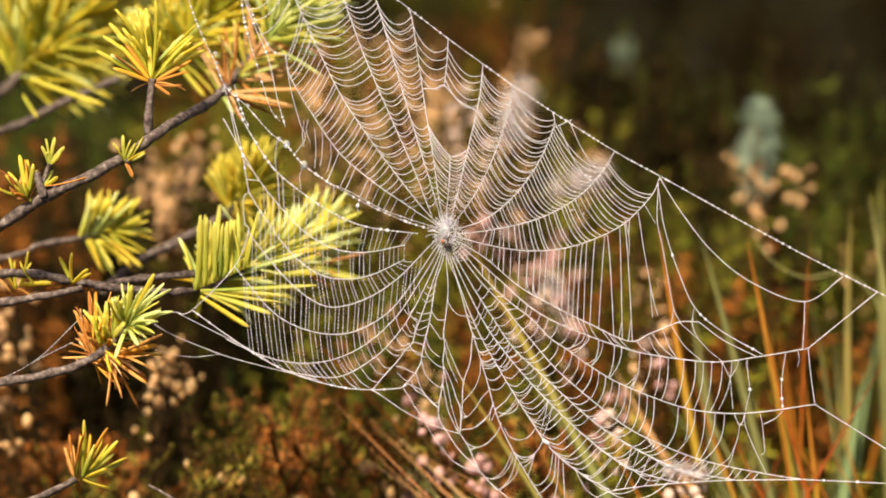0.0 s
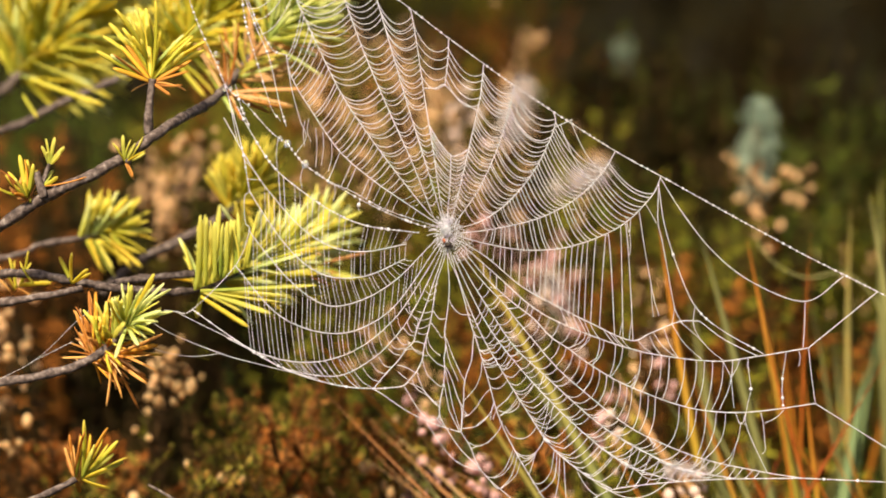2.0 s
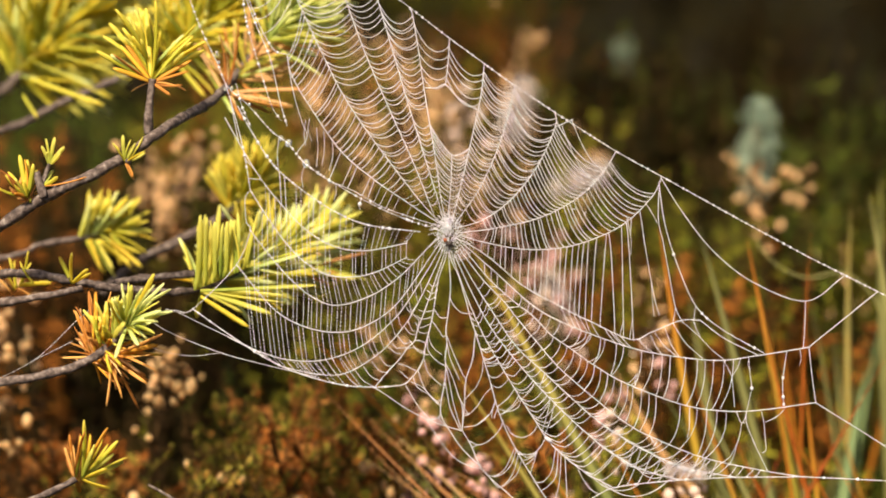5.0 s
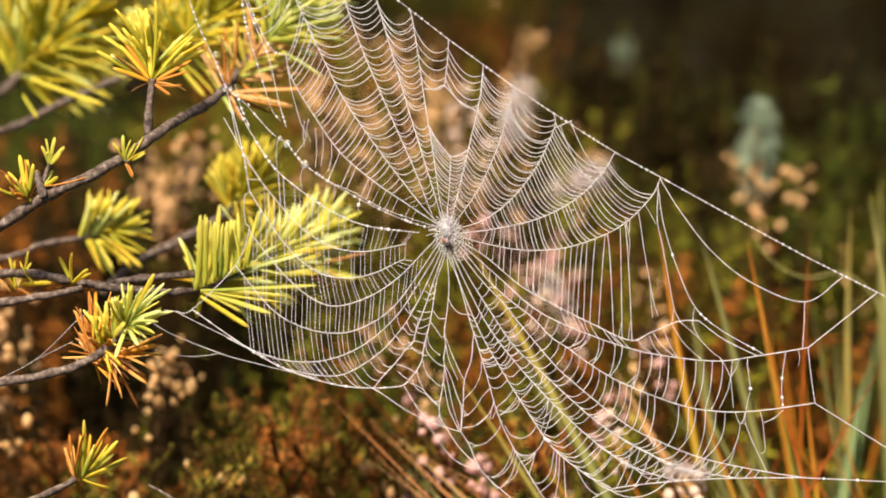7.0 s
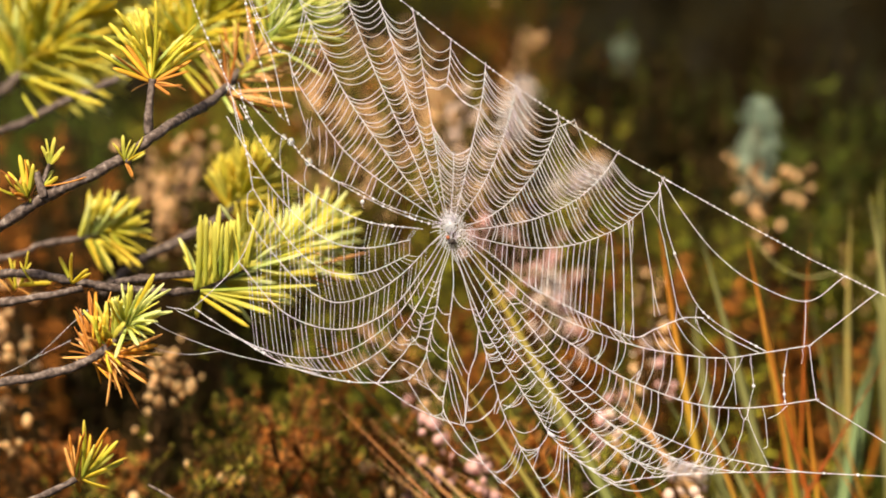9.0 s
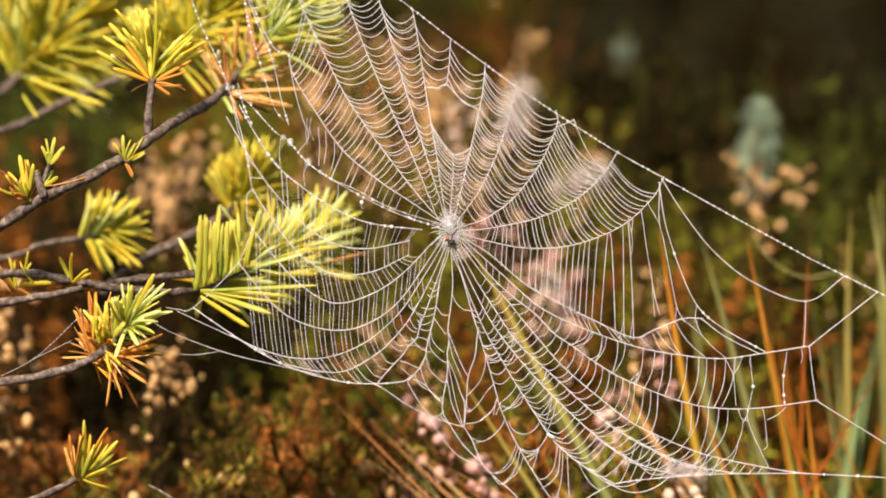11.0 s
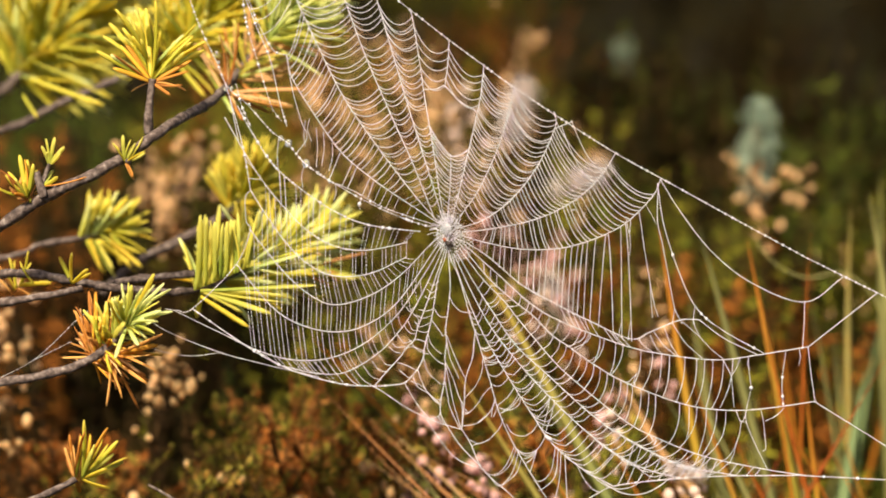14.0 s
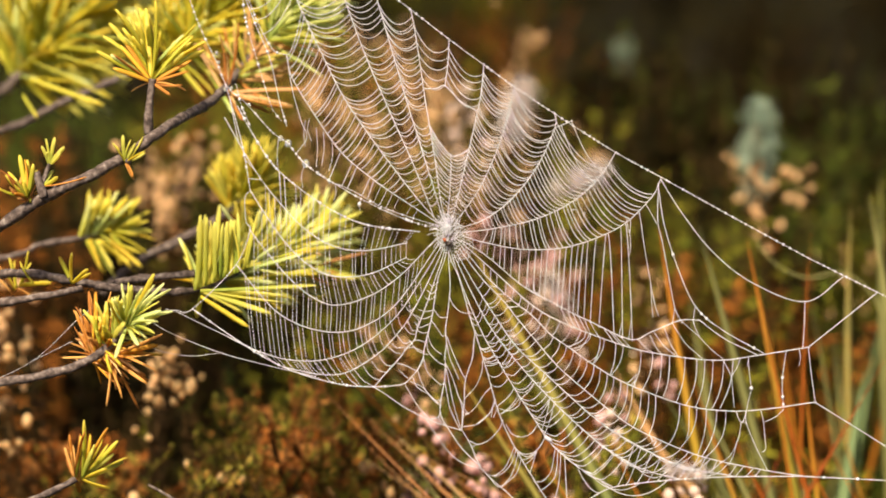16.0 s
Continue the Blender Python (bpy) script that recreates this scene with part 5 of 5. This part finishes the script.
    capture("Q", "R", (905, 690), (826, 540), (872, 700), (818, 530), 11, 0.30, 0.1, pull=1.0, jit=0.5)
    # the torn lattice under the hub: long, drawn-out cells
    for pts in (((880, 729), (897, 733), (913, 725), (918, 712)), ((892, 757), (902, 773), (920, 779), (937, 772), (948, 757)), ((908, 800), (923, 809), (940, 807), (952, 796), (962, 779)),
                ((912, 806), (930, 814), (945, 804)), ((921, 820), (935, 815), (946, 804)), ((926, 828), (938, 818), (946, 805)), ((946, 804), (941, 822), (934, 843)),
                ((940, 858), (957, 857), (972, 838), (979, 800)), ((950, 876), (967, 864), (980, 845), (984, 803)), ((978, 892), (986, 856), (989, 808)), ((1000, 892), (998, 856), (996, 813))):
        link("R", *pts)
    for pts in (((907, 797), (900, 815), (890, 834), (873, 847), (857, 845)), ((910, 802), (902, 825), (888, 842), (872, 849)), ((914, 808), (907, 835), (897, 854), (880, 867), (866, 853)), ((920, 818), (912, 842), (898, 857), (884, 868)),
                ((887, 748), (882, 762), (873, 774), (860, 786), (843, 792), (828, 786)), ((843, 792), (836, 795), (832, 797)), ((873, 716), (866, 732), (856, 745), (840, 757), (817, 761)), ((862, 738), (852, 747), (840, 757)),
                ((866, 690), (853, 704), (840, 724), (827, 737), (818, 741)), ((850, 643), (849, 663), (840, 687), (824, 706), (818, 712)), ((873, 712), (868, 728), (866, 745)), ((878, 724), (870, 745))):
        link("S2", *pts)
    for pts in (((791, 530), (800, 547), (813, 558), (831, 560)), ((787, 600), (797, 627), (813, 663), (821, 676)), ((787, 613), (793, 640), (803, 663), (809, 677)), ((786, 650), (797, 673), (807, 703), (815, 728), (814, 766)),
                ((786, 656), (793, 690), (800, 723), (813, 766)), ((784, 682), (789, 708), (794, 730), (811, 766)), ((818, 724), (808, 706), (803, 690)), ((817, 735), (825, 738), (820, 730))):
        link("S", *pts)
    for pts in (((760, 572), (773, 590), (780, 600), (787, 594)), ((764, 552), (775, 566), (789, 566)), ((754, 598), (758, 612), (767, 624), (778, 632)), ((752, 602), (753, 622), (760, 634), (774, 647), (785, 651)),
                ((746, 640), (753, 663), (767, 678), (778, 686), (783, 681)), ((736, 660), (742, 680), (753, 700), (767, 713), (777, 712)), ((727, 672), (735, 690), (757, 704), (777, 724)), ((723, 680), (744, 690), (760, 708)),
                ((714, 687), (738, 726), (757, 746)), ((757, 747), (770, 744), (777, 736)), ((776, 720), (768, 717), (760, 709)), ((750, 614), (746, 630), (755, 632)), ((777, 735), (773, 745), (783, 756), (787, 760))):
        link("T", *pts)
    for pts in (((737, 553), (750, 556), (763, 553)), ((733, 563), (745, 569), (761, 564)), ((730, 575), (740, 584), (758, 577)), ((735, 590), (745, 594), (755, 592)), ((728, 607), (738, 607), (749, 611)), ((712, 622), (728, 620), (747, 627)),
                ((700, 648), (715, 652), (733, 661)), ((703, 660), (716, 672), (726, 675)), ((720, 606), (735, 625), (748, 630)), ((748, 530), (756, 535), (768, 528)), ((752, 518), (760, 524), (771, 516)), ((755, 506), (762, 511), (773, 504))):
        link("T2", *pts)
    for pts in (((732, 547), (722, 556), (716, 548)), ((728, 560), (738, 572), (734, 585)), ((718, 572), (726, 588), (733, 590)), ((712, 582), (722, 594), (732, 596)), ((700, 598), (712, 612), (726, 608)), ((690, 612), (700, 620), (716, 618)),
                ((684, 618), (696, 628), (706, 630)), ((668, 634), (680, 650), (694, 652)), ((655, 644), (668, 660), (684, 664)), ((640, 653), (655, 672), (672, 678)), ((625, 660), (640, 678), (655, 687)), ((608, 666), (620, 680), (632, 688))):
        link("T3", *pts)
    capture("T4", "edge", (452, 624), (600, 634), (462, 633), (640, 690), 13, 0.02, 0.1, even=True)
    capture("T4", "T3", (520, 641), (742, 500), (545, 665), (745, 525), 22, 0.10, 0.08, even=True)
    capture("T5", "T4", (428, 488), (735, 490), (440, 618), (735, 510), 34, 0.05, 0.05, 1.05, -0.2, even=True)
    capture("T6", "T5", (446, 420), (748, 450), (446, 510), (742, 482), 36, 0.05, 0.05, 1.05, even=True)
    capture("T7", "T6", (452, 360), (714, 461), (452, 428), (735, 465), 33, 0.04, 0.05, 1.05, even=True)
    capture("T8", "T7", (466, 330), (715, 435), (468, 384), (714, 460), 29, 0.03, 0.08, 1.0, even=True)
    capture("T9", "T8", (490, 306), (732, 412), (494, 364), (715, 435), 25, 0.03, 0.12, 1.0, even=True)
    capture("left", "T8", (405, 180), (438, 325), (420, 255), (460, 322), 4, 0.02, 0.1, 0.9)
    capture("A", "drops2", (600, 270), (735, 375), (578, 322), (725, 390), 14, 0.02, 0.35, 0.95)
    capture("up2", "B", (440, 15), (460, 60), (500, -40), (515, -10), 3, 0.2, 0.0)
    capture("A", "B", (505, 100), (512, 135), (532, 20), (550, 62), 4, 0.18, 0.0)
    capture("base", "Q", (1180, 857), (1030, 895), (1060, 858), (1005, 825), 5, 0.2, 0.1)
    for q, ln in (((538, 215), 45), ((557, 228), 70), ((570, 235), 60), ((585, 255), 50), ((545, 212), 40)):
        dangler("A", q, ln)
    for q, ln in (((490, 248), 55), ((535, 296), 38), ((590, 328), 30), ((636, 355), 20)):
        dangler("drops", q, ln)
    for q, ln in (((1322, 640), 18), ((1412, 622), 28)):
        dangler("L2", q, ln)
    # the large clear drops
    d_ob = LINES["drops"][0]
    for q, r in (((507, 256, 0), 6.6), ((538, 292, 0), 6.8), ((494, 247, 0), 4.6), ((438, 187, 0), 3.2), ((560, 309, 0), 3.4), ((581, 324, 0), 3.4), ((407, 158, 0), 3.2), ((396, 160, 0), 3.4), ((381, 95, 0), 3.4), ((384, 112, 0), 3.0)):
        bead_on(d_ob, q, r, True)
    for q, r in (((633, 364, 0), 3.6), ((716, 391, 0), 2.6), ((652, 359, 0), 2.8)):
        bead_on(LINES["drops2"][0], q, r)
    # bits of fluff and plant caught in the threads
    for key, q, size, turn_deg in (("Q", (966, 783, 2), (9, 3.5, 4), -35), ("N", (1053, 741, 2), (5, 1.8, 2), 0), ("N", (1156, 790, 2), (6, 1.6, 2), 60), ("N", (1150, 782, 2), (7, 1.5, 2), -60),
                                   ("J", (1012, 372, 1), (5, 1.0, 1), 5), ("J", (1032, 380, 1), (5, 1.0, 1), 70)):
        b = part("caught_fluff", BEADS[0], LINES[key][0], "white fluff caught in the web")
        b.location = sheet(q) - LINES[key][0].location
        b.rotation_euler = (0, 0, radians(turn_deg))
        b.scale = size
    # ragged ties in the lattice under the hub
    for a, b, a0, a1, b0, b1, n in (("Q", "P", (960, 775), (850, 600), (980, 720), (870, 600), 9), ("R", "Q", (880, 740), (835, 590), (915, 710), (850, 600), 9), ("P", "O", (950, 690), (862, 580), (960, 665), (880, 575), 7)):
        capture(a, b, a0, a1, b0, b1, n, 0.12, 0.2, 0.85, 0.5, 1.0, 2.5, 1.0)
    # hub: a tight tangle of spiral threads
    v, f = [], []
    def ring(q, wide, tall, start=0.0, round_by=6.283, r=0.5):
        """One ragged turn of the hub's spiral about the chart point q."""
        pts, n = [], 26
        for i in range(n + 1):
            a = start + round_by * i / n
            w = 1 + 0.10 * RW.uniform(-1, 1)
            pts.append(sheet((q[0] + wide * w * math.cos(a), q[1] + tall * w * math.sin(a), RW.uniform(-2, 2))))
        line = smooth_line(pts, 1.3 * U)
        tube(v, f, line, [U * r * (0.5 + 1.2 * abs(math.cos(0.9 * i)) ** 3) for i in range(len(line))], 5)

    for k in range(6):
        ring((790 + 1.0 * k, 407 + 1.8 * k), 9 + 3.2 * k, 15 + 4.4 * k, RW.uniform(0, 6.283), 6.4 if k < 3 else 4.0, 0.40)
    for k in range(5):
        ring((797 + 1.6 * k, 424 + 2.2 * k), 17 + 3.2 * k, 20 + 3.4 * k, -0.8 + RW.uniform(-0.3, 0.2), 2.8, 0.46)
    # short dotted stubs on the open side, cross ties all round
    for k in range(52):
        a = 6.283 * k / 52 + RW.uniform(-0.05, 0.05)
        r0 = RW.uniform(8, 20)
        r1 = r0 + RW.uniform(8, 26) * (1.25 if math.cos(a) < -0.3 else 0.8)
        ends = [sheet((789 + r * 0.85 * math.cos(a + w) + 2, 410 + r * 1.05 * math.sin(a + w) + 3, RW.uniform(-2, 3))) for r, w in ((r0, 0), ((r0 + r1) / 2, 0.09), (r1, 0.03))]
        line = smooth_line(ends, 1.3 * U)
        tube(v, f, line, [U * 0.52 * (0.35 + 1.4 * abs(math.cos(0.95 * i)) ** 3) for i in range(len(line))], 5)
    # the matted middle
    for _ in range(900):
        a, r = RW.uniform(0, 6.283), abs(RW.gauss(0, 6.8))
        ball(v, f, sheet((787 + r * 0.8 * math.cos(a), 404 + r * 1.35 * math.sin(a), RW.uniform(0, 6))), U * RW.uniform(0.7, 1.6), 1.0, 4, 5)
    for _ in range(110):
        a, r = RW.uniform(0, 6.283), RW.uniform(12, 34)
        ball(v, f, sheet((792 + r * 0.80 * math.cos(a) + 0.2 * r, 410 + r * 1.05 * math.sin(a) + 0.3 * r, RW.uniform(-3, 4))), U * RW.uniform(0.6, 1.3), 1.0, 4, 5)
    hub = part("hub", mesh_of("hub", v, f, M_SILK), WEB, "dense white silk hub")
    PIECES.append((hub, [Vector(q) for q in ((770, 412), (812, 412), (790, 380), (790, 440))], Vector((0, 0, 0))))


build_web()


# ---- the spider ----
def build_spider():
    s = tagged(new("spider"), "tiny dark spider with an orange-red mark sitting at the hub", "spider")
    s.matrix_basis = Matrix.Translation(at(788, 432, -0.0015)) @ turn

    def lump(name, c, r, tall, mat, turn_deg):
        v, f = [], []
        ball(v, f, Vector((0, 0, 0)), r * U, tall, 8, 10)
        ob = part(name, mesh_of(name, v, f, mat), s)
        ob.matrix_basis = pose(c[0] * U, c[1] * U, c[2] * U, 90, 0, 0) @ pose(0, 0, 0, 0, turn_deg, 0)

    lump("abdomen", (-4, 4, 0), 3.2, 1.3, M_SPIDER_RED, 30)
    lump("thorax", (4, -3, 0), 5.0, 1.3, M_SPIDER, -55)
    lump("head", (9, -6, 0), 3.0, 1.0, M_SPIDER, 0)
    for side in (-1, 1):
        for k in range(4):
            v, f = [], []
            a = math.radians(-35 + 40 * (k - 1.5) + (0 if side > 0 else 180))
            w = Vector((math.cos(a), math.sin(a), 0))
            p0 = Vector((3, -3, 0))
            tube(v, f, [(p0 + w * 2) * U, (p0 + w * 7 + Vector((0, 0, 3))) * U, (p0 + w * 12 + Vector((0, -2, 0))) * U], [0.9 * U, 0.7 * U, 0.35 * U], 5)
            part("leg", mesh_of("leg", v, f, M_SPIDER), s)
    return s


SPIDER = build_spider()


# ---- the web sways in the breeze ----
TIMES = (0, 0.5, 1, 1.5, 2, 2.5, 3, 3.5, 4, 6.5, 7, 7.5, 8, 8.5, 9, 11.5, 12, 12.5, 13, 13.5, 14, 14.5, 15, 15.5, 16)
SWAY_A = (-0.00, 0.03, 0.14, 0.19, 0.20, 0.20, 0.31, 0.51, 0.60, 0.03, 0.22, 0.16, 0.27, 0.59, 1.00, 0.72, 0.54, 0.49, 0.56, 0.37, 0.48, 0.93, 0.65, 0.56, 0.41)
SWAY_B = (-0.00, 0.01, 0.16, 0.25, 0.25, 0.25, 0.59, 1.00, 0.80, -0.39, -0.24, -0.46, -0.60, -0.30, 0.25, 0.22, -0.14, -0.35, -0.26, -0.77, -0.46, 0.17, -0.53, -0.23, -0.13)
AX, AY = (8.63, -5.02, 12.47, -13.96, 24.00, -16.39, 10.71, -49.56, 64.86, -54.40), (-7.97, 5.65, -20.52, 17.05, -25.28, 6.88, -9.24, 8.67, -8.00, 14.14)
BX, BY = (1.70, 3.30, -2.69, -1.98, -0.07, -1.97, -3.33, 16.76, -30.84, 14.08), (0.06, -1.90, 8.62, -2.14, 11.18, -6.77, -0.02, -7.60, 8.79, -16.15)


def sway(x, y, i):
    """How far the web's point (x, y) has moved in the chart at the i-th time."""
    u, v = min(0.98, max(-0.6, (x - CX) / CX)), min(0.52, max(-0.56, (y - CY) / CX))
    terms = (1, u, v, u * u, u * v, v * v, u ** 3, u * u * v, u * v * v, v ** 3)
    dx = dy = 0.0
    for s, bx, by in ((SWAY_A[i], AX, AY), (SWAY_B[i], BX, BY)):
        dx += s * sum(c * t for c, t in zip(bx, terms))
        dy += s * sum(c * t for c, t in zip(by, terms))
    return Vector((dx, dy))


def motions():
    rest = {ob: ob.matrix_basis.copy() for ob in (WEB, SPIDER)}
    hub_way = [sway(*HUB, i) for i in range(len(TIMES))]
    for ob in (WEB, SPIDER):
        walk(ob, [(t, Matrix.Translation((Vector((1, 0, 0)) * w.x - UPW * w.y) * U) @ rest[ob]) for t, w in zip(TIMES, hub_way)])
    for ob, spots, start in PIECES:
        rows = []
        mid = sum(spots, Vector((0, 0))) / len(spots)
        for i, t in enumerate(TIMES):
            # the turn and shift that carry the whole piece best
            moves = [sway(q.x, q.y, i) - hub_way[i] for q in spots]
            move = sum(moves, Vector((0, 0))) / len(moves)
            num = den = 1e-9
            for q, d in zip(spots, moves):
                a, b = q - mid, q - mid + d - move
                num, den = num + a.x * b.y - a.y * b.x, den + a.dot(b)
            m = sheet(mid)
            shift = Vector((move.x, -move.y, 0)) * U
            rows.append((t, Matrix.Translation(m + shift) @ Matrix.Rotation(-math.atan2(num, den), 4, "Z") @ Matrix.Translation(start - m)))
        walk(ob, rows)


motions()
